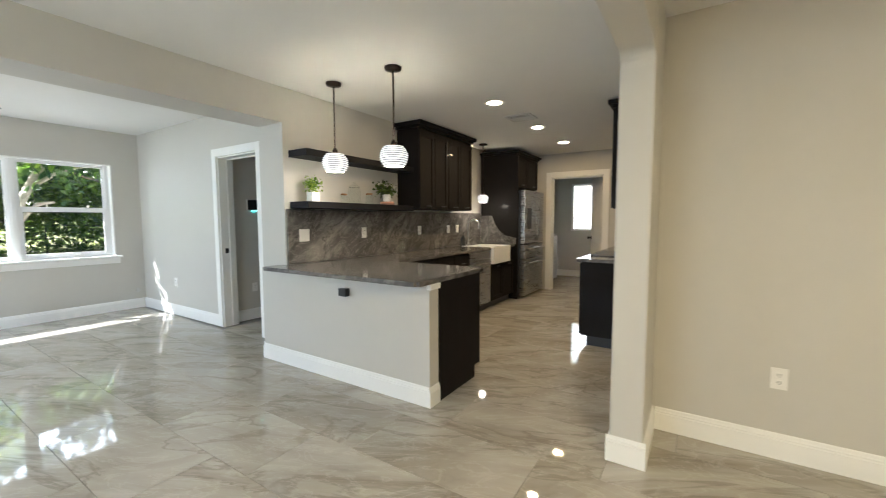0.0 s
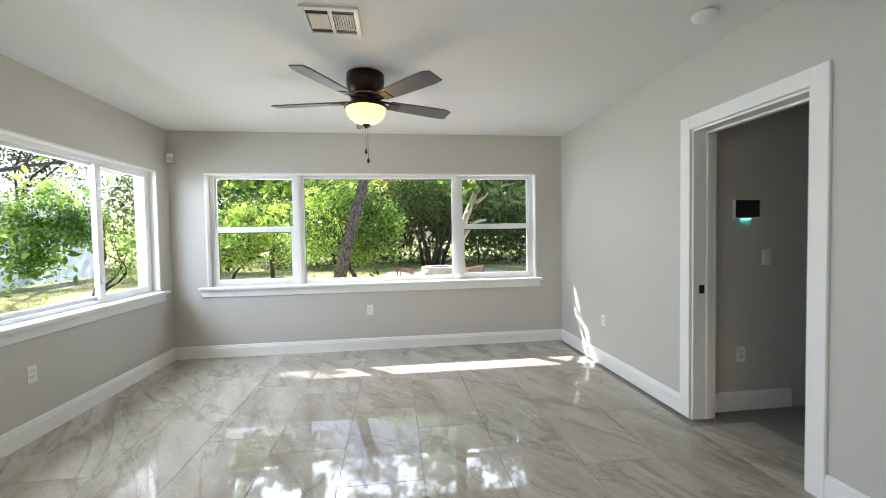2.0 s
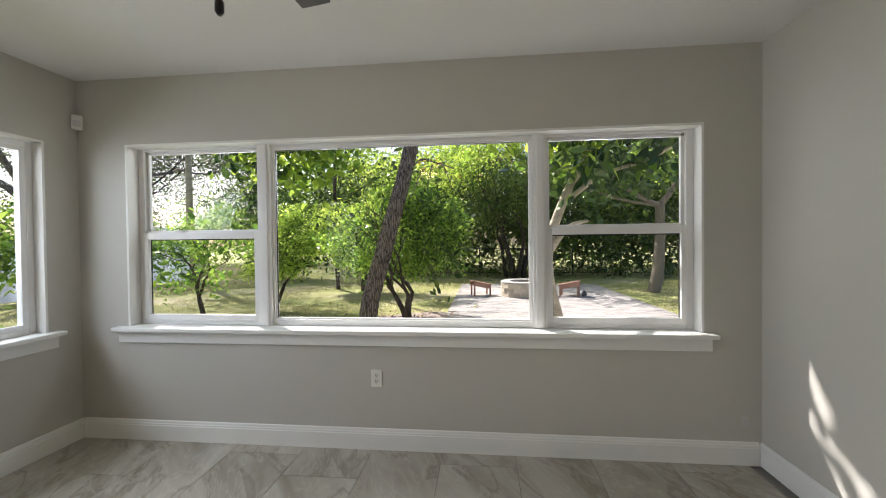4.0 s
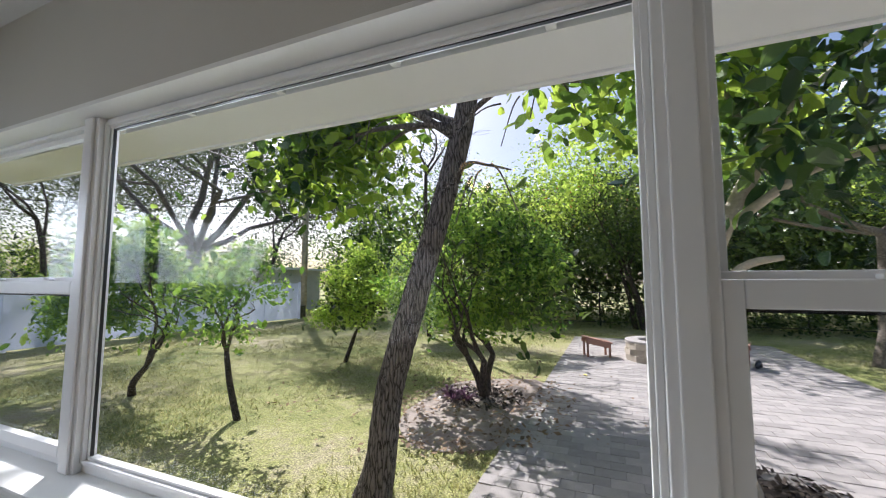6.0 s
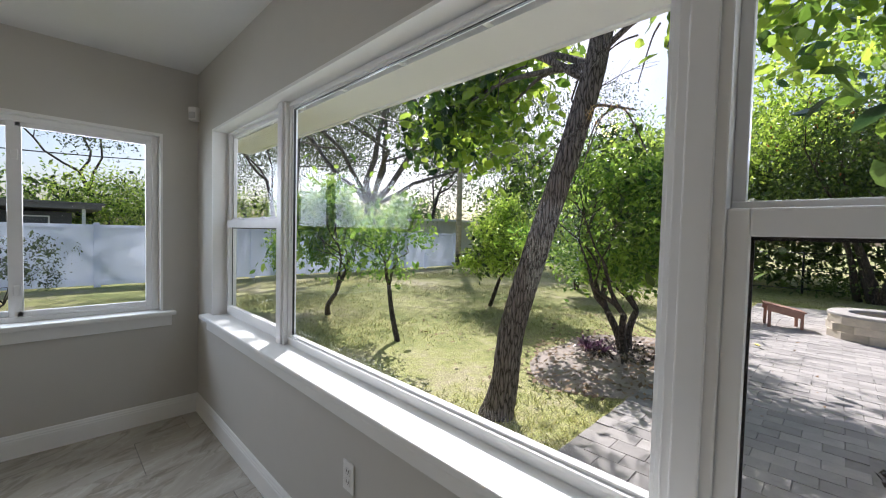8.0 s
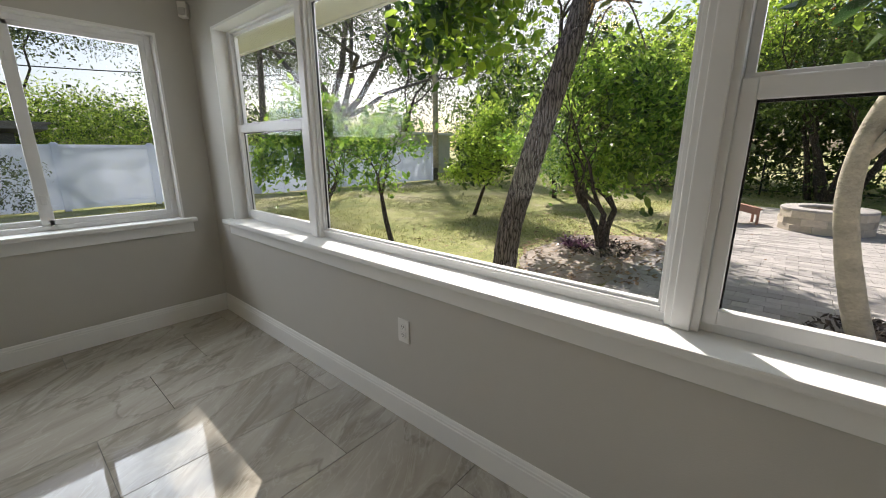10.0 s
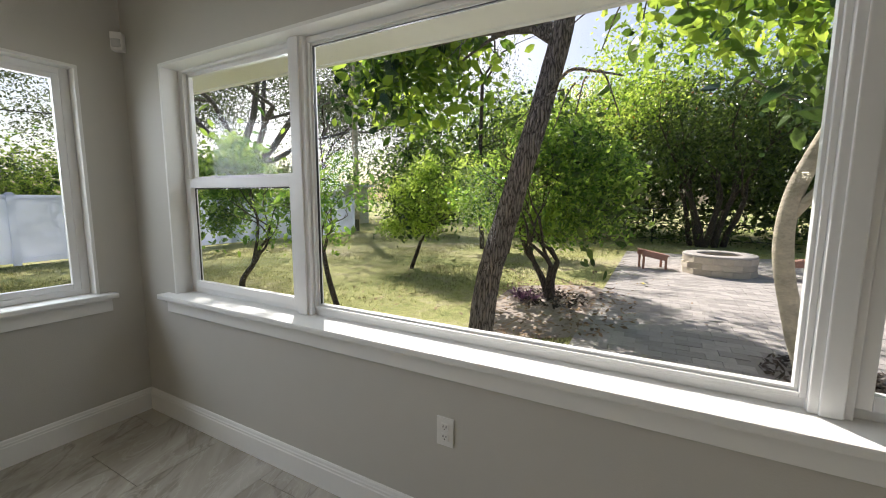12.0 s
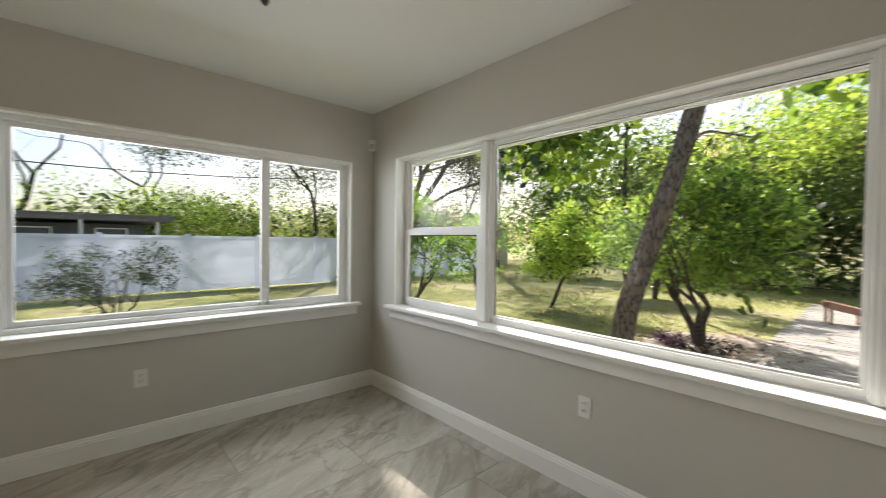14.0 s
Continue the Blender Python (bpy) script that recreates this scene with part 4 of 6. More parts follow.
def ceiling_vent(x0, x1, y0, y1, z, slats, label, double=False):
    v = thing("ceiling_vent", ((x0 + x1) / 2, (y0 + y1) / 2, z), label, "ceiling vent")
    a, b = (x1 - x0) / 2, (y1 - y0) / 2
    # no hole here: black colour stands for the shade inside the duct
    part("backing", boxes((-a + 0.02, a - 0.02, -b + 0.02, b - 0.02, -0.004, -0.001)), BLACK, v, "black sheet for the darkness of the duct")
    rows = [(-a, a, -b, -b + 0.028, -0.012, 0), (-a, a, b - 0.028, b, -0.012, 0), (-a, -a + 0.028, -b + 0.028, b - 0.028, -0.012, 0), (a - 0.028, a, -b + 0.028, b - 0.028, -0.012, 0)]
    if double:
        rows += [(-a + 0.028, a - 0.028, -0.01, 0.01, -0.012, 0), (-a + 0.07, -a + 0.075, -b + 0.028, b - 0.028, -0.011, 0), (a - 0.075, a - 0.07, -b + 0.028, b - 0.028, -0.011, 0)]
    part("frame", boxes(*rows, bevel=0.003), VENT if not double else PLATE, v)
    for k in range(slats):
        yk = -b + 0.034 + (2 * b - 0.068) * (k + 0.5) / slats
        if double and abs(yk) < 0.012:
            continue
        bm = box(-a + (0.076 if double else 0.028), a - (0.076 if double else 0.028), -0.006, 0.006, -0.0012, 0.0012)
        bmesh.ops.transform(bm, matrix=Matrix.Translation((0, yk, -0.008)) @ Matrix.Rotation(radians(32 if yk < 0 else -32), 4, "X"), verts=bm.verts)
        part("slat", bm, PLATE if double else VENT, v)
    return v


ceiling_vent(-1.46, -1.16, 4.50, 4.78, CK, 9, "grey slatted ceiling vent in the kitchen")
ceiling_vent(-4.30, -4.01, 0.265, 0.575, CS, 18, "white two way ceiling vent in the sunroom", True)


def ceiling_fan(x, y):
    f = thing("ceiling_fan", (x, y, CS), "bronze five blade ceiling fan with a lit amber bowl", "ceiling fan")
    part("motor_housing", turned([(0.10, 0), (0.125, -0.005), (0.128, -0.06), (0.12, -0.10), (0.115, -0.13), (0.105, -0.14)][::-1], 36), BRONZE, f)
    part("copper_band", turned([(0.108, -0.142), (0.112, -0.148), (0.108, -0.156)][::-1], 36), COPPER, f)
    part("hub", turned([(0.095, -0.155), (0.10, -0.17), (0.085, -0.19), (0.09, -0.205)][::-1], 36), BRONZE, f)
    part("rim", turned([(0.06, -0.205), (0.142, -0.214), (0.146, -0.224), (0.135, -0.232)][::-1], 36), BRONZE, f)
    bowl = [(0.132 * math.cos(a), -0.232 - 0.105 * math.sin(a)) for a in [math.pi / 2 * k / 10 for k in range(10)]]
    part("bowl", turned((bowl + [(0.02, -0.337)])[::-1], 36), AMBER, f, "lit amber glass bowl")
    part("finial", turned([(0.028, -0.334), (0.026, -0.344), (0.012, -0.352), (0.008, -0.362)][::-1], 20), BRONZE, f)
    for dx, end in ((-0.006, -0.50), (0.008, -0.565)):
        ch = part("pull_chain", tube([(dx, dx, -0.355), (dx, dx, end)], 0.0018, 6), BRONZE, f)
        part("pull_knob", turned([(0.004, end - 0.035), (0.009, end - 0.028), (0.009, end - 0.008), (0.004, end)], 12, (dx, dx, 0)), BLACK, ch)
    for k in range(5):
        a = radians(FAN_TURN + 72 * k)
        m = Matrix.Rotation(a, 4, "Z")
        bm = bmesh.new()
        outline = [(0.17, -0.052), (0.30, -0.058), (0.48, -0.066), (0.60, -0.066), (0.645, -0.045), (0.645, 0.058), (0.60, 0.066), (0.48, 0.064), (0.30, 0.056), (0.17, 0.05)]
        lo = [bm.verts.new((u, v, -0.004)) for u, v in outline]
        hi = [bm.verts.new((u, v, 0.004)) for u, v in outline]
        bm.faces.new(lo[::-1])
        bm.faces.new(hi)
        for i in range(len(outline)):
            j = (i + 1) % len(outline)
            bm.faces.new((lo[i], lo[j], hi[j], hi[i]))
        bmesh.ops.transform(bm, matrix=m @ Matrix.Translation((0, 0, -0.185)) @ Matrix.Rotation(radians(-11), 4, "X"), verts=bm.verts)
        bl = part("blade", bm, BLADE, f, "dark veneered blade")
        ib = boxes((0.085, 0.20, -0.035, -0.02, -0.006, 0.004), (0.085, 0.20, 0.02, 0.035, -0.006, 0.004), (0.17, 0.24, -0.04, 0.04, -0.012, -0.004), bevel=0.003)
        bmesh.ops.transform(ib, matrix=m @ Matrix.Translation((0, 0, -0.182)) @ Matrix.Rotation(radians(-11), 4, "X"), verts=ib.verts)
        part("blade_iron", ib, BRONZE, bl, "bronze blade bracket")
    f.scale = (1.1, 1.1, 1.1)
    lamp("fan_glow", "POINT", Matrix.Translation((x, y, CS - 0.36)), 3, (1.0, 0.72, 0.36), "warm light of the fan's bowl", 0.09)
    return f


FAN_TURN = 41
ceiling_fan(-4.88, 0.55)


# ---- small wall things ----
def plate(at, turn, label, kind="outlet"):
    """A wall plate whose front faces -y before it is turned."""
    p = thing("wall_" + kind, at, label, kind, turn=turn)
    w = 0.057 if kind == "switch_pair" else 0.036
    part("cover", box(-w, w, -0.006, 0, -0.058, 0.058, 0.003), PLATE, p)
    if kind == "outlet":
        for z in (-0.02, 0.02):
            s = part("socket", box(-0.016, 0.016, -0.0085, -0.006, z - 0.014, z + 0.014, 0.003), PLATE, p)
            part("slot", boxes((-0.008, -0.005, -0.0092, -0.0082, z - 0.002, z + 0.008), (0.005, 0.008, -0.0092, -0.0082, z - 0.002, z + 0.008), (-0.002, 0.002, -0.0092, -0.0082, z - 0.010, z - 0.006)), BLACK, s)
    else:
        for x in ((-0.023, 0.023) if kind == "switch_pair" else (0,)):
            part("rocker", box(x - 0.016, x + 0.016, -0.010, -0.006, -0.033, 0.033, 0.003), PLATE, p)
    return p


plate((XW, 0.435, 0.475), 90, "white outlet on the wall under the window")
plate((-4.83, YS, 0.447), 180, "white outlet on the wall under the sliding window")
plate((-5.585, YN, 0.455), 0, "white outlet on the grey wall")
solid("cable_plate", boxes((XW, XW + 0.005, 2.705, 2.745, 0.235, 0.29), (XW + 0.005, XW + 0.012, 2.715, 2.722, 0.272, 0.279), (XW + 0.005, XW + 0.012, 2.722, 2.729, 0.245, 0.252)), VENT, "small grey cable plate with black jacks", "wall plate")
plate((0.83, 2.98, 0.441), 0, "white outlet on the plain wall")
plate((-2.66, 2.675, 1.157), 90, "white double switch on the marble backsplash", "switch_pair")
for y in (3.466, 4.50):
    plate((-2.66, y, 1.16), 90, "white outlet on the marble backsplash")
for y in (5.22, 5.48):
    plate((-2.66, y, 1.16), 90, "white switch on the marble backsplash", "switch")
plate((-4.47, 3.28, 0.42), 90, "white outlet on the hall wall")
plate((-4.47, 3.486, 1.138), 90, "white switch on the hall wall", "switch")
sens = thing("alarm_sensor", (XW + 0.03, YS + 0.035, 2.245), "small white corner alarm sensor", "sensor", turn=-45)
part("housing", box(-0.03, 0.03, -0.028, 0.03, -0.05, 0.05, 0.008), PLATE, sens)
part("lens", box(-0.022, 0.022, 0.03, 0.036, -0.035, 0.01, 0.006), VENT, sens)
sm = thing("smoke_detector", (-3.89, 2.48, CS), "round white smoke detector on the ceiling", "smoke detector")
part("body", turned([(0.055, 0.0), (0.065, -0.008), (0.06, -0.028), (0.035, -0.036)][::-1], 28), PLATE, sm)
pan = thing("touch_keypad", (-4.47, 3.31, 1.497), "black touch screen alarm keypad with a teal light", "keypad", turn=90)
part("case", box(-0.105, 0.105, -0.02, 0, -0.07, 0.07, 0.006), PLATE, pan)
part("screen", box(-0.098, 0.098, -0.0225, -0.0195, -0.063, 0.066, 0.002), BLACK, pan, "dark screen")
part("status_light", box(-0.03, 0.03, -0.015, -0.004, -0.0745, -0.070), LEDTEAL, pan, "teal status light")
po = thing("popup_outlet", (-1.885, 2.45, 0.735), "black plug box on the half wall with a white outlet", "outlet")
part("cover", box(-0.045, -0.008, -0.008, 0, -0.035, 0.035, 0.003), PLATE, po)
part("box", box(-0.03, 0.05, -0.055, -0.008, -0.03, 0.032, 0.006), BLACK, po)


# ---- things on the shelf and counter ----
def leaves(n, blobs, size, seed, spread=0.35, up=0.3, hollow=0.55, clusters=0, aspect=0.5):
    """Leaf blades, folded along the middle, in clusters near the skins of blobs (x, y, z, rx, ry, rz)."""
    rng = np.random.default_rng(seed)
    blobs = np.array(blobs, float)
    wgt = (blobs[:, 3] * blobs[:, 4] * blobs[:, 5]) ** 0.67
    m = clusters or max(1, n // 14)
    pick = rng.choice(len(blobs), m, p=wgt / wgt.sum())
    d = rng.normal(size=(m, 3))
    d /= np.linalg.norm(d, axis=1, keepdims=True)
    rad = hollow + (1 - hollow) * rng.random((m, 1)) ** 0.6
    cen = blobs[pick, :3] + d * rad * blobs[pick, 3:]
    out = d.copy()
    who = rng.integers(0, m, n)
    p = cen[who] + rng.normal(size=(n, 3)) * spread * size * 4
    nrm = out[who] * 0.6 + rng.normal(size=(n, 3)) * 0.6 + (0, 0, up)
    nrm /= np.linalg.norm(nrm, axis=1, keepdims=True)
    axis = rng.normal(size=(n, 3)) + out[who] * 0.5 + (0, 0, -0.2)
    axis -= nrm * (axis * nrm).sum(1, keepdims=True)
    axis /= np.linalg.norm(axis, axis=1, keepdims=True)
    side = np.cross(nrm, axis)
    s = size * (0.6 + 0.8 * rng.random((n, 1)))
    base, tip = p - axis * s * 0.5, p + axis * s * 0.5 - nrm * s * 0.08
    mid = p + nrm * s * 0.06
    w = side * s * aspect * 0.5
    if size >= 0.12 and n < 9000:
        low, high = p - axis * s * 0.2 + nrm * s * 0.05, p + axis * s * 0.2 + nrm * s * 0.03
        v = np.stack([base, low + w * 0.85, high + w * 0.8, tip, high - w * 0.8, low - w * 0.85], 1).reshape(-1, 3)
        return v.round(4), np.arange(6 * n).reshape(n, 6)
    v = np.stack([base, mid + w, tip, mid - w], 1).reshape(-1, 3)
    f = np.arange(4 * n).reshape(n, 4)
    return v.round(4), f


def potted_plant(x, y, z, seed, mat_, pot, label, h=0.16, size=0.035, r=0.075):
    t = thing("potted_plant", (x, y, z), label, "plant")
    if pot == "cube":
        part("pot", boxes((-0.042, 0.042, -0.042, 0.042, 0, 0.09), bevel=0.006), CERAMIC, t, "white ceramic pot")
        top = 0.09
    else:
        part("pot", turned([(0.035, 0), (0.045, 0.01), (0.052, 0.08), (0.046, 0.08)], 24), CERAMIC, t, "white ceramic pot")
        top = 0.08
    part("soil", turned([(0.034, top - 0.01), (0.034, top + 0.001)], 16), MULCH, t)
    rng = random.Random(seed)
    st = bmesh.new()
    for k in range(9):
        a = rng.random() * 6.28
        add_tube(st, [(0, 0, top), (0.02 * math.cos(a), 0.02 * math.sin(a), top + h * 0.4), (r * 0.8 * math.cos(a), r * 0.8 * math.sin(a), top + h * 0.7)], [0.002, 0.0015, 0.001], 5)
    part("stems", st, mat_, t)
    v, f = leaves(260, [(0, 0, top + h * 0.5, r, r, h * 0.5)], size, seed, spread=0.2, hollow=0.2, aspect=0.55)
    part("foliage", raw_mesh("foliage", v, f, mat_), mat_, t)
    return t


potted_plant(-2.55, 2.70, 1.465, 3, BRIGHT, "cube", "small bright green plant in a white pot on the shelf", 0.13, 0.03, 0.062)
potted_plant(-2.54, 3.72, 1.502, 5, HEDGE, "round", "dark green trailing plant in a white pot on a wooden stand", 0.12, 0.042, 0.085)
solid("wooden_stand", turned([(0.075, 0), (0.08, 0.008), (0.08, 0.028), (0.072, 0.037)], 28, (-2.54, 3.72, 1.465)), BENCHWOOD, "round dark wooden plant stand on the shelf", "stand")


def jar(x, y, z, r, h, label, name="glass_jar", stopper=False):
    t = thing(name, (x, y, z), label, "jar")
    part("glass", turned([(r * 0.9, 0), (r, 0.006), (r, h * 0.8), (r * 0.8, h * 0.9), (r * 0.86, h)], 24), CLEAR, t)
    if stopper:
        part("lid", turned([(r * 0.86, h), (r * 0.9, h + 0.01), (r * 0.5, h + 0.025), (r * 0.15, h + 0.03), (r * 0.22, h + 0.055)], 24), CLEAR, t, "glass lid with a knob")
    else:
        part("lid", turned([(r * 0.88, h), (r * 0.9, h + 0.012), (r * 0.8, h + 0.016)], 24), COPPER, t, "copper lid")
    return t


jar(-2.55, 3.08, 1.465, 0.035, 0.08, "small clear glass jar on the shelf")
jar(-2.58, 3.25, 1.465, 0.065, 0.17, "tall clear glass jar with a glass lid on the shelf", stopper=True)
jar(-2.53, 3.42, 1.465, 0.04, 0.10, "clear glass jar with a copper lid on the shelf")
jar(-2.50, 3.95, 0.897, 0.05, 0.16, "clear glass jar on the marble counter", stopper=True)

# ---- outside: eaves, ground, patio ----
GZ = -0.12
house = thing("house_outside", (0, 0, 0), "white soffit and eaves outside the sunroom", "eaves", kind=STRUCT)
part("soffit", boxes((-6.905, -6.742, -2.75, 9.5, 2.20, 2.225), (-7.27, -6.985, -2.75, 9.5, 2.20, 2.225)), SOFFIT, house)
part("soffit_slot", boxes((-6.985, -6.905, -2.75, 9.5, 2.235, 2.245)), BLACK, house, "dark soffit vent screen")
for k in range(22):
    y = -2.4 + k * 0.52
    part("soffit_bridge", boxes((-6.99, -6.90, y, y + 0.03, 2.203, 2.228)), SOFFIT, house)
part("fascia", boxes((-7.30, -7.271, -2.75, 9.5, 2.19, 2.45), bevel=0.004), SOFFIT, house)
part("south_soffit", boxes((-6.80, 4.8, -2.40, -1.95, 2.35, 2.38)), SOFFIT, house)
rf = bmesh.new()
for x0, z0, x1, z1 in ((-7.31, 2.45, -1.0, 4.3), (-1.0, 4.3, 5.2, 2.60)):
    vs = [rf.verts.new(c) for c in ((x0, -2.6, z0), (x1, -2.6, z1), (x1, 9.8, z1), (x0, 9.8, z0), (x0, -2.6, z0 + 0.06), (x1, -2.6, z1 + 0.06), (x1, 9.8, z1 + 0.06), (x0, 9.8, z0 + 0.06))]
    for q in ((0, 1, 2, 3), (4, 5, 6, 7), (0, 1, 5, 4), (1, 2, 6, 5), (2, 3, 7, 6), (3, 0, 4, 7)):
        rf.faces.new([vs[i] for i in q])
part("roof", rf, ROOF, house)
part("wall", boxes((-6.74, -6.721, -1.98, -1.37, -0.12, 2.2), (-6.74, -6.721, 2.50, 9.5, -0.12, 2.2), (-6.74, -6.721, -1.37, 2.50, -0.12, 0.785), (-6.74, -6.721, -1.37, 2.50, 2.09, 2.2)), STUCCO, house, "grey stucco wall")
part("sill", boxes((-6.78, -6.721, -1.37, 2.50, 0.786, 0.80)), SOFFIT, house)


def ground():
    bm = bmesh.new()
    rng = [-400, -120, -60, -40] + [-30 + k for k in range(0, 30)] + [0, 12, 40, 120, 400]
    rows = [[bm.verts.new((x, y, GZ + (0.035 * noise.noise((x * 0.4, y * 0.4, 0)) if -30 < x < -10 and abs(y) < 14 else 0))) for y in [-400, -120, -40, -24] + [-20 + k for k in range(0, 40)] + [24, 60, 400]] for x in rng]
    for a, b in zip(rows, rows[1:]):
        for k in range(len(a) - 1):
            bm.faces.new((a[k], b[k], b[k + 1], a[k + 1])).smooth = True
    return bm


solid("ground", ground(), LAWN, "patchy green and straw coloured lawn", "lawn", kind=STRUCT)


def heap(x, y, rx, ry, h, seed):
    bm = bmesh.new()
    rings = []
    for i in range(6):
        f = 1 - i / 5
        ring = []
        for k in range(22):
            a = 2 * math.pi * k / 22
            w = f * (1 + 0.18 * noise.noise((math.cos(a) * 1.5 + seed, math.sin(a) * 1.5, 0)))
            ring.append(bm.verts.new((x + rx * w * math.cos(a), y + ry * w * math.sin(a), GZ + 0.005 + h * (1 - f * f) + 0.02 * noise.noise((x + w * 6 * math.cos(a), y + w * 6 * math.sin(a), seed)))))
        rings.append(ring)
    for a, b in zip(rings, rings[1:]):
        for k in range(22):
            bm.faces.new((a[k], a[(k + 1) % 22], b[(k + 1) % 22], b[k]))
    return bm


solid("mulch_bed", heap(-9.5, 2.45, 0.50, 0.55, 0.06, 3), MULCH, "dark mulch at the foot of the pale tree", "mulch", kind=STRUCT)
solid("bare_earth", heap(-10.9, -0.1, 1.5, 1.0, 0.035, 7), plain("bare sandy earth", (0.36, 0.30, 0.26), 0.95, var=0.35, scale=7, bump=0.6, bscale=60), "bare leaf strewn earth under the citrus tree", "earth", kind=STRUCT)


def scatter(name, n, x, y, rx, ry, size, seed, material, label, category, flat=0.25, z=GZ + 0.03):
    rng = np.random.default_rng(seed)
    r, a = np.sqrt(rng.random(n)), rng.random(n) * 2 * np.pi
    p = np.stack([x + rx * r * np.cos(a), y + ry * r * np.sin(a), np.full(n, z) + rng.random(n) * 0.03], 1)
    t = rng.random(n) * 2 * np.pi
    u = np.stack([np.cos(t), np.sin(t), rng.normal(size=n) * flat], 1)
    w = np.stack([-np.sin(t), np.cos(t), rng.normal(size=n) * flat], 1)
    s = size * (0.5 + rng.random((n, 1)))
    v = np.stack([p - u * s, p + w * s * 0.45, p + u * s, p - w * s * 0.45], 1).reshape(-1, 3)
    return solid(name, raw_mesh(name, v.round(4), np.arange(4 * n).reshape(n, 4), material), material, label, category, kind="stuff")


scatter("fallen_leaves", 900, -10.9, -0.1, 1.7, 1.1, 0.035, 4, LITTER, "dry brown leaves under the citrus tree", "leaves", z=GZ + 0.045)
scatter("fallen_leaves", 700, -12.5, -1.0, 3.6, 3.2, 0.03, 5, LITTER, "scattered dry leaves on the lawn", "leaves")
scatter("mulch_chips", 500, -9.5, 2.45, 0.45, 0.5, 0.03, 6, MULCH, "dark mulch chips", "mulch", 0.5, GZ + 0.06)


PURPLE = leafy("purple heart leaves", (0.07, 0.03, 0.06), (0.22, 0.10, 0.17), 0.3)


def purple_plant(x, y, seed):
    """A low clump of long purple leaves arching out from its foot."""
    t = thing("purple_plant", (x, y, GZ + 0.02), "low clump of long purple leaves under the citrus tree", "plant", "purple plants")
    rng = random.Random(seed)
    bm = bmesh.new()
    for k in range(16):
        a, ln, up = rng.random() * 6.28, rng.uniform(0.12, 0.22), rng.uniform(0.06, 0.16)
        d, n = Vector((math.cos(a), math.sin(a), 0)), Vector((-math.sin(a), math.cos(a), 0))
        prev = None
        for i in range(5):
            f = i / 4
            c = d * ln * f + Vector((0, 0, up * math.sin(2.4 * f)))
            w = n * 0.016 * math.sin(math.pi * (0.12 + 0.84 * f))
            row = [bm.verts.new(c - w), bm.verts.new(c + w)]
            if prev:
                bm.faces.new((prev[0], prev[1], row[1], row[0]))
            prev = row
    part("foliage", bm, PURPLE, t)
    return t


for k, (x, y) in enumerate(((-10.98, -0.52), (-10.85, -0.38), (-10.92, -0.68), (-10.78, -0.55))):
    purple_plant(x, y, 90 + k)
scatter("mulch_chips", 420, -11.1, -0.2, 0.55, 0.5, 0.03, 16, MULCH, "dark bark chips round the citrus trunk", "mulch", 0.5, GZ + 0.05)
YELLOWLEAF = plain("fallen yellow leaf", (0.75, 0.65, 0.06), 0.6, var=0.1)
for x, y, turn in ((-12.9, 0.95, 30), (-9.05, 2.02, 110)):
    ob = solid("fallen_leaf", raw_mesh("fallen_leaf", [(-0.06, 0, 0.004), (-0.02, -0.03, 0.012), (0.03, -0.025, 0.016), (0.07, 0, 0.006), (0.03, 0.025, 0.012), (-0.02, 0.03, 0.016)], [(0, 1, 2, 3), (0, 3, 4, 5)], YELLOWLEAF), YELLOWLEAF, "single bright yellow leaf fallen on the pavers", "leaf")
    ob.matrix_basis = pose(x, y, GZ + 0.055, 0, 0, turn)


def lawn_blades(n, seed):
    rng = np.random.default_rng(seed)
    x = -7.4 - 15 * rng.random(n) ** 1.6
    y = -11 + 22 * rng.random(n)
    keep = ~((y > 0.40) & (y < 4.92) & (x > -17.9)) & ~(((x + 10.9) / 1.4) ** 2 + ((y + 0.1) / 0.95) ** 2 < 1)
    patch = np.sin(x * 1.3 + 2 * np.sin(y * 0.9)) + np.sin(y * 1.7 + x * 0.6) + rng.normal(size=n) * 0.8
    keep &= patch > 0.3
    x, y = x[keep], y[keep]
    n = len(x)
    h = 0.016 + 0.03 * rng.random(n)
    a = rng.random(n) * 2 * np.pi
    lean = rng.normal(size=(n, 2)) * 0.035
    w = 0.006 + 0.005 * rng.random(n)
    p = np.stack([x, y, np.full(n, GZ - 0.01)], 1)
    q = np.stack([np.cos(a) * w, np.sin(a) * w, np.zeros(n)], 1)
    tip = p + np.stack([lean[:, 0], lean[:, 1], h + 0.02], 1)
    v = np.stack([p - q, p + q, tip], 1).reshape(-1, 3)
    return raw_mesh("grass", v.round(4), np.arange(3 * n).reshape(n, 3), GRASS)


solid("grass", lawn_blades(150000, 9), GRASS, "short sparse lawn grass blades", "grass", kind="stuff")

# ---- fence, neighbours, poles ----
fence = thing("vinyl_fence", (0, -11.2, GZ), "long white vinyl privacy fence along the lawn", "fence")
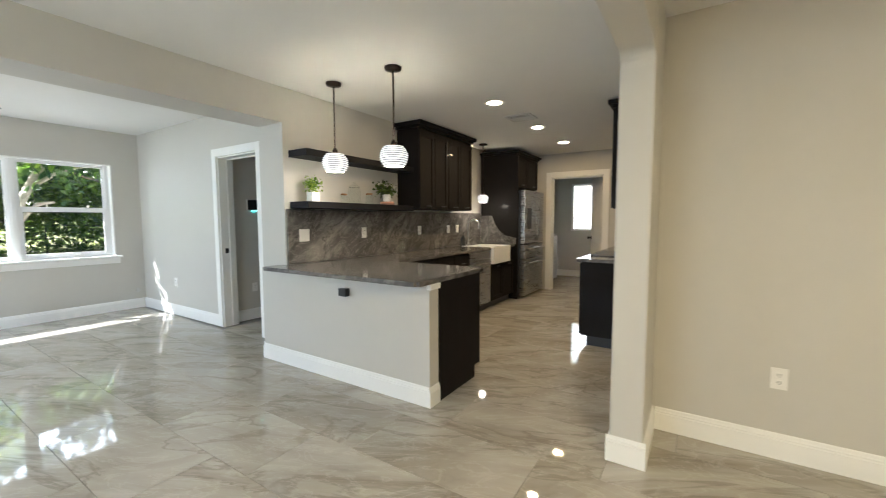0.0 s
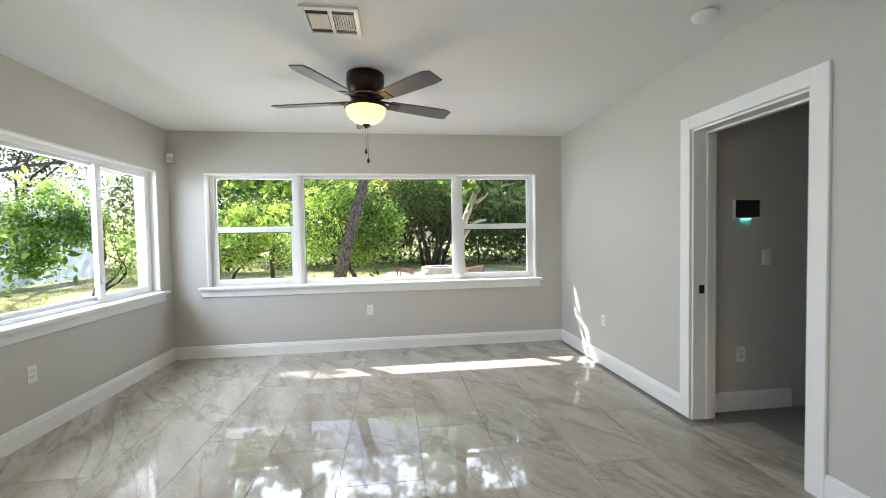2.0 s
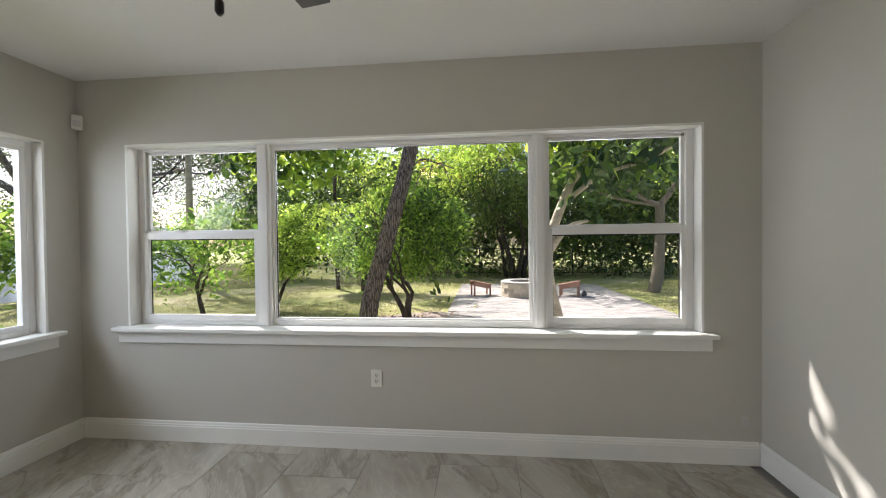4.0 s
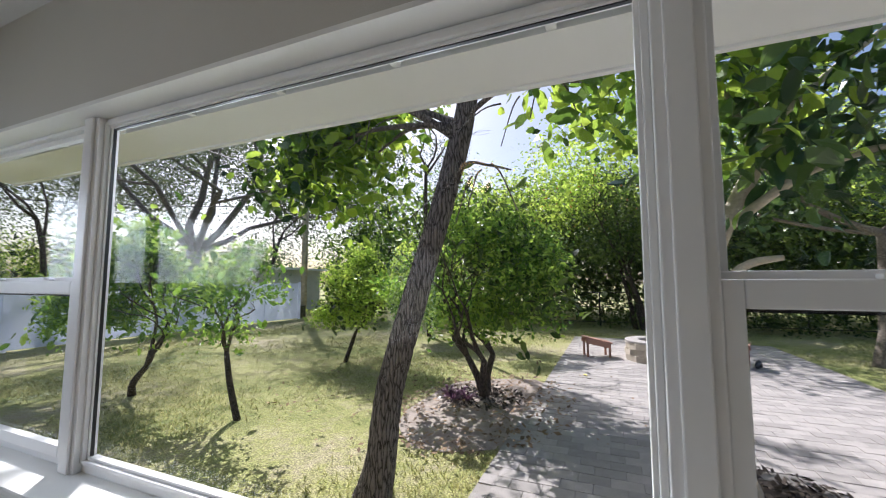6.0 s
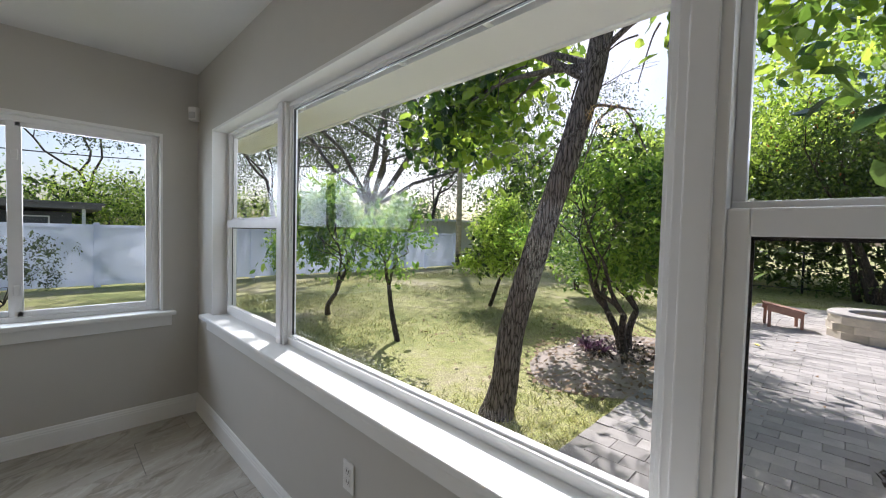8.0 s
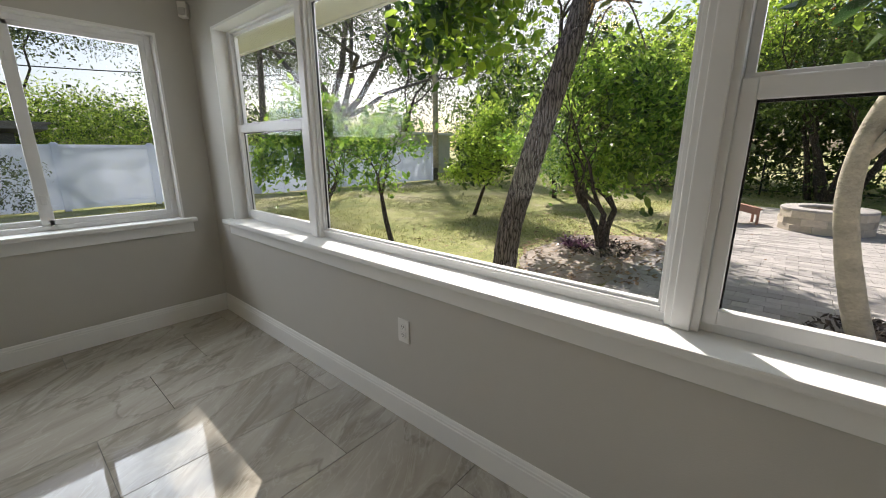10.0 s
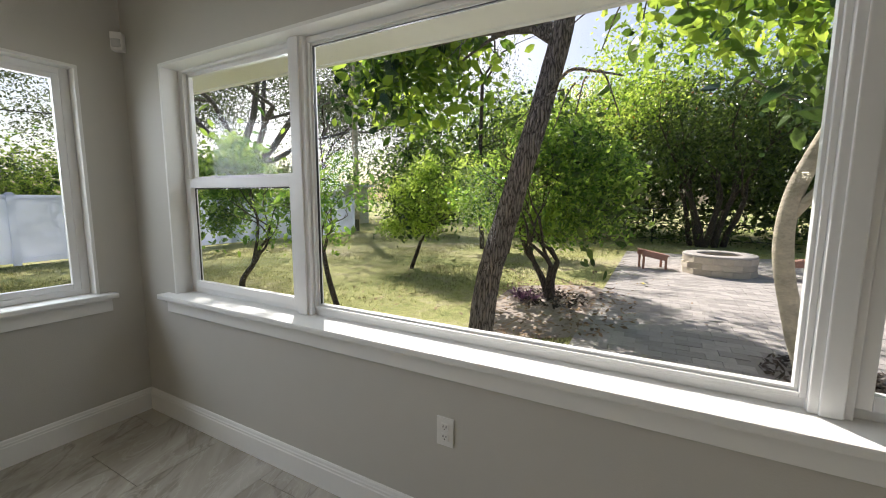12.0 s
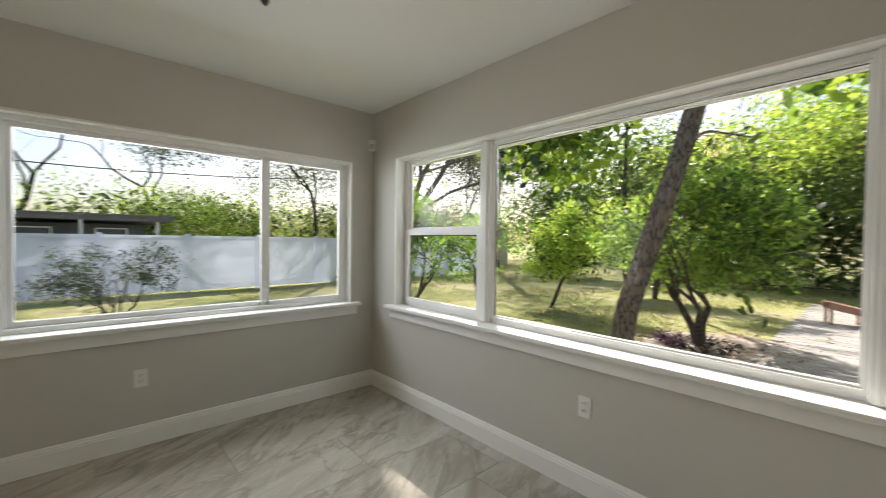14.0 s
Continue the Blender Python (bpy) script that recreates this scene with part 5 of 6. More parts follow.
for k in range(15):
    x = 6.2 - k * 1.83
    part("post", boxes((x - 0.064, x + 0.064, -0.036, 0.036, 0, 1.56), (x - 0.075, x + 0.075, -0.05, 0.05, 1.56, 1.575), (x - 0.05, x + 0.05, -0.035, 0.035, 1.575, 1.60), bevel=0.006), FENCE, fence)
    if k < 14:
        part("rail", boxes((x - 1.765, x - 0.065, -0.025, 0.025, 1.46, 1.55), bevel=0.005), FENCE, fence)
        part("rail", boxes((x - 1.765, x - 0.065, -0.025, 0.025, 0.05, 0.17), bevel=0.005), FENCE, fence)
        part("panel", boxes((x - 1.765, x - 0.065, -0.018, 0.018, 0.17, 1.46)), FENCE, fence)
nb = thing("neighbour_house", (-1.9, -20.6, GZ), "low neighbouring house with a grey flat roof and carport", "house")
# the wall's dark colour includes the shade under the roof
part("wall", boxes((-4.5, 6.5, -4, 1.5, 0, 2.0)), plain("dark wall with roof shade in its colour", (0.10, 0.10, 0.11), 0.8), nb)
part("roof", boxes((-5.3, 7.5, -4.6, 2.6, 2.12, 2.30), (-5.4, 7.6, -4.7, 2.7, 2.30, 2.36)), ROOF, nb)
for x in (-4.8, -2.5, 0.2, 3.0):
    part("carport_post", boxes((x - 0.05, x + 0.05, 2.3, 2.4, 0, 2.12)), SOFFIT, nb)
for x in (-3.4, -1.2, 1.4):
    wd = part("window", boxes((x - 0.5, x + 0.5, 1.5, 1.54, 0.95, 1.85)), SOFFIT, nb)
    part("pane", boxes((x - 0.45, x + 0.45, 1.541, 1.55, 1.0, 1.8)), DARKSTEEL, wd)
shed = thing("neighbour_shed", (-24.0, -16.5, GZ), "small pale shed behind the fence", "shed")
part("wall", boxes((-1.6, 1.6, -1.2, 1.2, 0, 2.3)), STUCCO, shed)
part("roof", boxes((-1.9, 1.9, -1.5, 1.5, 2.3, 2.42)), SOFFIT, shed)
pole = thing("utility_pole", (-20.3, -11.75, GZ), "tall weathered grey utility pole", "utility pole")
part("shaft", tube([(0, 0, 0), (0, 0, 9.5)], [0.15, 0.11], 12), PALEBARK, pole)
part("crossarm", boxes((-0.06, 0.06, -1.0, 1.0, 8.7, 8.82)), PALEBARK, pole)
part("foot_box", boxes((0.16, 0.5, -0.3, 0.3, 0, 0.55), bevel=0.02), DARKSTEEL, pole, "grey green utility box")


def cable(a, b, sag, r, label):
    a, b = Vector(a), Vector(b)
    pts = [a.lerp(b, k / 24) - Vector((0, 0, sag * 4 * (k / 24) * (1 - k / 24))) for k in range(25)]
    return solid("overhead_cable", tube(pts, r, 5), BLACK, label, "cable")


cable((-20.3, -11.75, 6.2), (9.0, -14.0, 5.4), 1.1, 0.016, "dark overhead power cable")
cable((-20.3, -11.75, 5.2), (9.0, -14.5, 4.6), 1.6, 0.016, "dark overhead service cable")
cable((-20.3, -11.75, 7.2), (-6.9, -2.2, 2.9), 0.5, 0.012, "overhead service cable to the house")


# ---- trees ----
def limbs(bm, start, d, length, r, depth, rng, seg=7, tips=None, bendy=0.25, split=(2, 3)):
    """Forking tapered limbs; collects where the twigs end."""
    p, pts, rad = Vector(start), [Vector(start)], [r]
    d = Vector(d).normalized()
    for k in range(4):
        d = (d + Vector((rng.gauss(0, bendy), rng.gauss(0, bendy), rng.gauss(0.05, bendy * 0.7)))).normalized()
        p = p + d * length / 4
        pts.append(p.copy())
        rad.append(r * (1 - 0.11 * (k + 1)))
    add_tube(bm, pts, rad, seg, 0.12)
    if depth <= 0:
        if tips is not None:
            tips.append(tuple(p))
        return
    for k in range(rng.randint(*split)):
        nd = (d + Vector((rng.gauss(0, 0.6), rng.gauss(0, 0.6), rng.gauss(0.1, 0.35)))).normalized()
        limbs(bm, pts[-1 - (k % 2)], nd, length * rng.uniform(0.6, 0.85), rad[-1] * 0.72, depth - 1, rng, max(4, seg - 1), tips, bendy, split)


def open_to_sun(v, f, at):
    """Leaves the gap in the crowns through which the sun reaches the wide window's sill and floor."""
    k = f.shape[1]
    c = v.reshape(-1, k, 3).mean(1) + np.array(at)
    u, w = c[:, 0] + 0.735 * c[:, 2], c[:, 1] + 0.735 * c[:, 2]
    keep = ~((u > -6.3) & (u < -5.5) & (((w > 0.70) & (w < 2.8)) | ((w > 0.14) & (w < 0.28))))
    v = v.reshape(-1, k, 3)[keep].reshape(-1, 3)
    return v, np.arange(len(v)).reshape(-1, k)


def crown(t, n, blobs, size, seed, material, label, **more):
    v, f = leaves(n, blobs, size, seed, **more)
    v, f = open_to_sun(v, f, t.location)
    return part("crown", raw_mesh("crown", v, f, material), material, t, label)


def bush_tree(at, stems, fork, height, blobs, n, size, seed, material, label, bark=DARKBARK, r=0.05, lean=(0, 0)):
    t = thing("tree", (*at, GZ), label, "tree", "garden trees")
    rng = random.Random(seed)
    bm = bmesh.new()
    for k in range(stems):
        a = 2 * math.pi * k / stems + rng.random()
        foot = Vector((0.05 * math.cos(a) * (stems > 1), 0.05 * math.sin(a) * (stems > 1), -0.03))
        top = Vector((lean[0] + 0.26 * math.cos(a) * (stems > 1), lean[1] + 0.26 * math.sin(a) * (stems > 1), fork))
        pts = bend([foot, foot.lerp(top, 0.5) + Vector((rng.gauss(0, 0.03), rng.gauss(0, 0.03), 0)), top], 4)
        add_tube(bm, pts, [r * (1.25 - 0.45 * i / (len(pts) - 1)) for i in range(len(pts))], 9, 0.15)
        for j in range(3):
            b = a + rng.gauss(0, 0.9)
            limbs(bm, top, (math.cos(b) * 0.7, math.sin(b) * 0.7, 1), (height - fork) * 0.42, r * 0.62, 2, rng, 6)
    part("trunk", bm, bark, t)
    rb = random.Random(seed + 7)
    lumps = []
    for b in blobs:
        for k in range(7):
            d = Vector((rb.gauss(0, 1), rb.gauss(0, 1), rb.gauss(0, 1))).normalized()
            q = rb.uniform(0.30, 0.50)
            lumps.append((b[0] + d.x * b[3] * 0.75, b[1] + d.y * b[4] * 0.75, b[2] + d.z * b[5] * 0.75, b[3] * q, b[4] * q, b[5] * q))
    crown(t, n * 2, lumps, size * 0.9, seed, material, "", spread=0.32, hollow=0.3, clusters=n // 11)
    # trees over 4000 leaves get darker inner leaves, shade put into the colour
    crown(t, n // 8, [(b[0], b[1], b[2], b[3] * 0.75, b[4] * 0.75, b[5] * 0.75) for b in blobs], size * 1.7, seed + 100, HEDGE if n > 4000 else material, "inner leaves, shade put into a darker green on full trees", spread=0.4, hollow=0.2)
    return t


bush_tree((-11.2, -0.22), 3, 0.55, 2.8, [(0, -0.1, 1.75, 0.95, 1.1, 0.95), (0.1, 0.5, 1.5, 0.8, 0.75, 0.7), (0, -0.2, 2.45, 0.7, 0.8, 0.5), (0.1, -0.9, 1.55, 0.7, 0.6, 0.6)], 5000, 0.085, 21, CITRUS,
          "rounded citrus tree with dense glossy leaves", r=0.05)
bush_tree((-12.5, -3.56), 1, 0.6, 2.2, [(0, 0.45, 1.35, 0.9, 0.95, 0.6), (0, 0.9, 1.9, 0.7, 0.7, 0.5), (0, -0.2, 1.1, 0.7, 0.6, 0.4)], 5200, 0.08, 22, YOUNG, "young yellow green citrus tree with a thin leaning trunk", r=0.04, lean=(0.0, 0.25))
bush_tree((-9.4, -4.88), 1, 0.45, 2.5, [(0, -0.4, 1.5, 0.7, 0.8, 0.65), (0, -1.0, 1.2, 0.6, 0.7, 0.5), (0, -0.1, 2.1, 0.55, 0.6, 0.55)], 3300, 0.09, 23, CITRUS, "slender citrus tree leaning over the lawn", r=0.045, lean=(0.1, 0.45))
bush_tree((-9.25, -2.62), 1, 0.75, 2.1, [(0, -0.35, 1.35, 0.55, 0.65, 0.5), (0, -0.9, 1.2, 0.5, 0.5, 0.4), (0, 0.1, 1.6, 0.4, 0.4, 0.4)], 1100, 0.075, 24, CITRUS, "sparse young citrus tree with a dark trunk", r=0.035, lean=(-0.05, -0.3))
bush_tree((-5.0, -8.0), 5, 0.2, 1.5, [(0, 0, 0.75, 0.95, 0.6, 0.6), (0.7, -0.2, 0.6, 0.7, 0.5, 0.5), (-0.5, 0, 0.9, 0.6, 0.5, 0.5)], 1700, 0.055, 25, OAKLEAF, "thin grey green shrub in front of the fence", r=0.018)
bush_tree((-16.0, -2.6), 2, 0.6, 3.4, [(0, 0, 1.9, 1.1, 1.5, 1.2), (0, 0.9, 2.5, 1.0, 1.0, 0.8), (0, -1.0, 2.3, 0.9, 0.9, 0.9)], 7000, 0.09, 26, YOUNG, "sunlit yellow green shrub behind the lawn", r=0.05)

# added tree: its crown hangs above the view and throws shade on the patio
tall = bush_tree((-16.6, -3.6), 1, 4.6, 7.4, [(0.5, -0.6, 7.0, 0.9, 0.8, 0.5), (1.7, -0.2, 7.2, 0.9, 0.8, 0.5), (2.6, 0.4, 6.9, 0.8, 0.8, 0.45), (1.2, 0.8, 7.1, 0.9, 0.7, 0.5), (3.2, -0.6, 7.2, 0.7, 0.7, 0.45)], 1500, 0.13, 27, BRIGHT, "added slim tree, its high crown out of view to dapple the patio", r=0.06, lean=(0.9, 0.3))
# the leaning tree by the window, with broad leaves high up
t1 = thing("tree", (-8.50, -0.235, GZ), "tall leaning tree with furrowed grey bark and broad leaves", "tree", "garden trees")
K, LIFT = 0.82, 0.27


def on_tree(*p):
    """A point or blob of the leaning tree, brought to its size."""
    return (p[0] * K, p[1] * K, p[2] * K + LIFT, *(q * K for q in p[3:]))


bm = bmesh.new()
spine = bend([(0.04, -0.06, -0.05), (0.02, 0.0, 0.25)] + [on_tree(*p) for p in ((0.0, 0.10, 0.7), (-0.08, 0.31, 1.5), (-0.22, 0.56, 2.5), (-0.32, 0.72, 3.3), (-0.45, 0.82, 4.4), (-0.75, 1.05, 5.8))], 36)
for k, p in enumerate(spine):
    f = k / (len(spine) - 1)
    d = (spine[min(k + 1, len(spine) - 1)] - spine[max(k - 1, 0)]).normalized()
    u = (Vector((1, 0.2, 0)) - d * d.x).normalized()
    w = d.cross(u)
    ring = []
    for j in range(96):
        a = 2 * math.pi * j / 96
        q = (math.cos(a) * 5.5, math.sin(a) * 5.5, p.z * 7.0)
        furrow = abs(noise.noise(q)) + 0.5 * abs(noise.noise((q[0] * 2, q[1] * 2, q[2] * 1.6 + 9)))
        r = (0.112 - 0.055 * f + 0.03 * max(0, 1 - p.z / 0.4) ** 2) * (1 + 0.08 * noise.noise((q[0] * 0.2, q[1] * 0.2, p.z * 2))) + 0.020 * min(furrow, 0.5)
        ring.append(bm.verts.new(p + (u * math.cos(a) + w * math.sin(a)) * r))
    if k:
        for j in range(96):
            bm.faces.new((before[j], before[(j + 1) % 96], ring[(j + 1) % 96], ring[j])).smooth = True
    before = ring
for s, e, r in (((-0.28, 0.66, 3.0), (0.0, -0.7, 3.6), 0.045), ((-0.3, 0.70, 3.2), (-0.1, 1.6, 3.3), 0.03), ((-0.21, 0.55, 2.45), (0.2, 1.1, 2.55), 0.02), ((-0.42, 0.8, 4.0), (0.3, -1.0, 4.8), 0.05), ((-0.6, 0.93, 5.0), (0.2, 2.4, 5.6), 0.045)):
    s, e = Vector(on_tree(*s)), Vector(on_tree(*e))
    add_tube(bm, bend([s, s.lerp(e, 0.5) + Vector((0, 0, 0.12)), e, e + (e - s) * 0.4 + Vector((0, 0, -0.12))], 4), [r * K * (1 - 0.055 * i) for i in range(13)], 7, 0.1)
    for k in range(4):
        q = s.lerp(e, 0.45 + 0.2 * k)
        side = Vector((0.12 * (-1) ** k, -0.22 + 0.1 * k, -0.18))
        add_tube(bm, bend([q, q + side * 0.6 + Vector((0, 0, 0.05)), q + side * 1.6], 4), [0.008, 0.0075, 0.007, 0.0065, 0.006, 0.0055, 0.005, 0.0045, 0.004], 5)
for e in ((-0.97, -1.7, 3.05), (-1.05, -1.1, 3.5), (-1.0, -0.8, 2.95)):
    s, e = Vector(on_tree(-0.30, 0.68, 3.15)), Vector(e)
    add_tube(bm, bend([s, s.lerp(e, 0.5) + Vector((0, 0, 0.15)), e], 6), [0.035 - 0.0022 * i for i in range(13)], 7, 0.1)
part("trunk", bm, BARK, t1)
far_side = [(-0.97, -1.24, 3.3, 0.5, 0.9, 0.5), (-0.97, -1.74, 2.85, 0.5, 0.6, 0.4), (-1.07, -0.64, 3.7, 0.5, 0.7, 0.4), (-1.07, -1.04, 2.9, 0.4, 0.6, 0.4)]
# one crown in two greens, with sunlight and shade put into the colours
crown(t1, 1500, far_side, 0.15, 31, BRIGHT, "broad leaves with sunlight in the green", spread=0.35, hollow=0.3, aspect=0.6)
crown(t1, 500, far_side[:2], 0.15, 35, BROAD, "broad leaves with shade in the green", spread=0.35, hollow=0.2, aspect=0.6)
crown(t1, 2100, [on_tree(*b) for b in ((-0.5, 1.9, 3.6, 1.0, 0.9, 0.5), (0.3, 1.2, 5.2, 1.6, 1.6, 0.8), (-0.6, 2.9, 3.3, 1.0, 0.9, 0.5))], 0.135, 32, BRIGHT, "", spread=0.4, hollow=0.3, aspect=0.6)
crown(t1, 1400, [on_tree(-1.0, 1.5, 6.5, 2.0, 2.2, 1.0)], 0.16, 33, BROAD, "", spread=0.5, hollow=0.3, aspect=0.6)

# the pale tree in the patio bed, hanging big leaves before the window
t2 = thing("tree", (-9.45, 2.28, GZ), "pale trunked tree with large drooping dark leaves", "tree", "garden trees")
bm = bmesh.new()
add_tube(bm, bend([(0.03, 0.03, -0.05), (0.0, -0.12, 0.4), (0.0, -0.25, 1.0), (0.0, -0.24, 1.5), (0.0, -0.05, 2.05), (0.05, 0.25, 2.7), (0.1, 0.5, 3.6)], 5), [0.082 - 0.0011 * i for i in range(31)], 16, 0.12)
for s, e, r in (((0.0, -0.22, 1.38), (0.25, 0.2, 1.75), 0.045), ((0.0, -0.05, 2.0), (0.4, 0.85, 2.45), 0.04), ((0.02, 0.15, 2.5), (0.6, -0.3, 3.1), 0.03), ((0.4, 0.85, 2.45), (0.6, 1.9, 2.8), 0.024), ((0.05, 0.3, 2.8), (0.2, 1.4, 3.5), 0.03)):
    s, e = Vector(s), Vector(e)
    add_tube(bm, bend([s, s.lerp(e, 0.5) + Vector((0, 0, 0.12)), e], 5), [r * (1 - 0.06 * i) for i in range(11)], 8, 0.12)
part("trunk", bm, PALEBARK, t2)
crown(t2, 200, [(0.15, -0.1, 2.5, 0.45, 0.5, 0.4), (0.5, 0.5, 2.55, 0.4, 0.5, 0.3)], 0.18, 45, BROAD, "", spread=0.35, hollow=0.2, aspect=0.5)
cr2 = crown(t2, 800, [(0.4, 0.8, 2.9, 1.0, 1.2, 0.5), (0.2, 2.2, 3.1, 1.1, 1.2, 0.6), (0.1, -0.3, 3.4, 1.2, 1.2, 0.5), (0.0, 3.2, 2.9, 0.9, 0.9, 0.6)], 0.19, 41, BROAD, "large dark green leaves", spread=0.45, hollow=0.3, aspect=0.5)


def big_leaf(material):
    """One large pointed leaf, folded at the rib and drooping."""
    bm = bmesh.new()
    prev = None
    for k in range(7):
        f = k / 6
        w = 0.5 * 0.42 * math.sin(math.pi * (0.04 + 0.94 * f)) ** 0.8
        z = -0.28 * f * f
        row = [bm.verts.new((f, -w, z + w * 0.35)), bm.verts.new((f, 0, z)), bm.verts.new((f, w, z + w * 0.35))]
        if prev:
            for i in range(2):
                bm.faces.new((prev[i], prev[i + 1], row[i + 1], row[i])).smooth = True
        prev = row
    return finish("leaf", bm, material)


# LEAFB has sunlight mixed into its green, for about one leaf in eight
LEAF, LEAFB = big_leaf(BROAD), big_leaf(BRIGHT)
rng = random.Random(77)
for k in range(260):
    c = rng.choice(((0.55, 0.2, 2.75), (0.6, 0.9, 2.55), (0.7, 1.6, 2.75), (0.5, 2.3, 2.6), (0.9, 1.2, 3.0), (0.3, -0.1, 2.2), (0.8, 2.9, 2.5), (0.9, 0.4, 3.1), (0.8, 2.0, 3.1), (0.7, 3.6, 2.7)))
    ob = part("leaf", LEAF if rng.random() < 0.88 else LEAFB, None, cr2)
    s = rng.uniform(0.14, 0.24)
    ob.matrix_basis = Matrix.LocRotScale((c[0] + rng.gauss(0, 0.22), c[1] + rng.gauss(0, 0.28), c[2] + rng.gauss(0, 0.2)), Euler((rng.gauss(0, 0.5), rng.uniform(0.1, 1.1), rng.uniform(0, 6.28))), (s, s, s))

t3 = thing("tree", (-16.0, 6.2, GZ), "forked pale trunk tree with a spreading leafy crown", "tree", "garden trees")
bm = bmesh.new()
add_tube(bm, bend([(0, -0.15, -0.05), (0, 0.0, 0.8), (0, 0.04, 1.7), (0, 0.04, 2.65)], 5), [0.18 - 0.004 * i for i in range(16)], 14, 0.15)
for e, r in (((0.2, -1.3, 3.4), 0.09), ((0.0, 0.9, 4.0), 0.10), ((0.3, -2.3, 3.2), 0.05)):
    s, e = Vector((0, 0.04, 2.6)), Vector(e)
    add_tube(bm, bend([s, s.lerp(e, 0.5) + Vector((0, 0, -0.1)), e, e + (e - s) * 0.6 + Vector((0, 0, 0.5))], 4), [r * (1 - 0.05 * i) for i in range(13)], 9, 0.12)
part("trunk", bm, BROWNBARK, t3)
crown(t3, 1000, [(0.3, -0.9, 3.5, 1.2, 1.1, 0.5), (0.3, 0.9, 3.7, 1.2, 1.0, 0.6), (0.5, -2.2, 3.4, 1.0, 0.9, 0.5)], 0.17, 44, BROAD, "", spread=0.4, hollow=0.3, aspect=0.55)
t3.scale = (0.96, 0.96, 0.96)
crown(t3, 2000, [(0.3, -1.6, 4.0, 1.6, 1.9, 0.9), (0, 1.8, 4.8, 1.8, 2.2, 1.1), (0.3, 0, 5.6, 2.0, 2.6, 1.1), (0.5, 3.5, 4.0, 1.4, 1.6, 0.8)], 0.17, 43, BROAD, "", spread=0.45, hollow=0.3, aspect=0.55)

# the big oak behind the fence, its limbs over the lawn
oak = thing("oak_tree", (-19.6, -18.6, GZ), "large old oak with dark spreading limbs behind the fence", "tree")
bm = bmesh.new()
rng = random.Random(5)
add_tube(bm, bend([(0, 0, -0.1), (0.1, 0.1, 1.6), (0, 0.2, 3.2)], 4), [0.46 - 0.015 * i for i in range(9)], 14, 0.2)
tips = []
for d, ln, r in (((0.9, 0.7, 0.9), 6.0, 0.20), ((-0.9, 0.4, 0.9), 6.2, 0.20), ((0.2, 1.0, 0.9), 6.2, 0.18), ((0.5, -0.8, 1.0), 5.4, 0.18), ((-0.3, -0.7, 1.2), 5.4, 0.18), ((-1.0, 0.9, 0.35), 6.2, 0.15), ((1.0, 0.4, 0.5), 6.0, 0.15)):
    limbs(bm, (0, 0.15, 3.1), d, ln, r, 3, rng, 8, tips, 0.22)
part("trunk", bm, OAKBARK, oak)
crown(oak, 170 * len(tips), [(*p, 1.4, 1.4, 0.8) for p in tips], 0.12, 54, OAKLEAF, "thin lacy foliage", spread=1.0, hollow=0.1, clusters=6 * len(tips))


def shades_lawn(p, x, y):
    """Whether a leaf clump there would shade the open lawn."""
    return -16 < p[0] + x + p[2] / 1.36 < -6.5 and -9.5 < p[1] + y + p[2] / 1.36 < 0.5


tips = [p for k, p in enumerate(tips) if p[2] > 3.2 and (k % 4 == 0 or not shades_lawn(p, -19.6, -18.6))]
crown(oak, 430 * len(tips), [(*p, 1.3, 1.3, 0.8) for p in tips], 0.15, 51, OAKLEAF, "", spread=0.8, hollow=0.2, clusters=2000)
# an added oak; its crown, out of view, keeps sun off the south window
shade_oak = thing("oak_tree", (-12.2, -12.6, GZ), "added tall oak, its high crown out of view to shade the south window", "tree")
bm = bmesh.new()
tips = []
add_tube(bm, bend([(0, 0, -0.1), (0.1, 0.3, 2.5), (0.2, 0.8, 5.0)], 4), [0.14 - 0.008 * i for i in range(9)], 12, 0.15)
for d in ((0.6, 1.2, 0.6), (-0.4, 1.2, 0.7), (1.2, 0.6, 0.7), (0.1, 0.6, 1.2)):
    limbs(bm, (0.2, 0.8, 4.9), d, 3.0, 0.04, 2, rng, 7, tips, 0.2)
part("trunk", bm, OAKBARK, shade_oak)
crown(shade_oak, 330 * len(tips), [(*p, 0.9, 0.9, 0.6) for p in tips if p[1] < 4.2], 0.075, 55, OAKLEAF, "thin lacy foliage", spread=1.0, hollow=0.1, clusters=8 * len(tips))
tips = [p for k, p in enumerate(tips) if p[1] < 4.2 and (k % 6 == 0 or not shades_lawn(p, -12.2, -12.6))]
crown(shade_oak, 1100 * len(tips) + 600, [(*p, 1.0, 1.0, 0.6) for p in tips], 0.09, 52, OAKLEAF, "", spread=1.0, hollow=0.1, clusters=1400)
# leaf masses set in the sun's way to the south window
crown(shade_oak, 8000, [(0.9, 5.35, 8.5, 1.4, 1.1, 0.8), (2.2, 5.35, 8.5, 1.5, 1.1, 0.8), (3.6, 5.3, 8.5, 1.4, 1.1, 0.8)], 0.2, 53, OAKLEAF, "", spread=0.7, hollow=0.1)


# ---- hedges and far woods ----
def thicket(name, blobs, n, size, seed, material, label, **more):
    v, f = leaves(n, blobs, size, seed, **more)
    return solid(name, raw_mesh(name, v, f, material), material, label, "hedge", kind="stuff")


rng = random.Random(8)
row = []
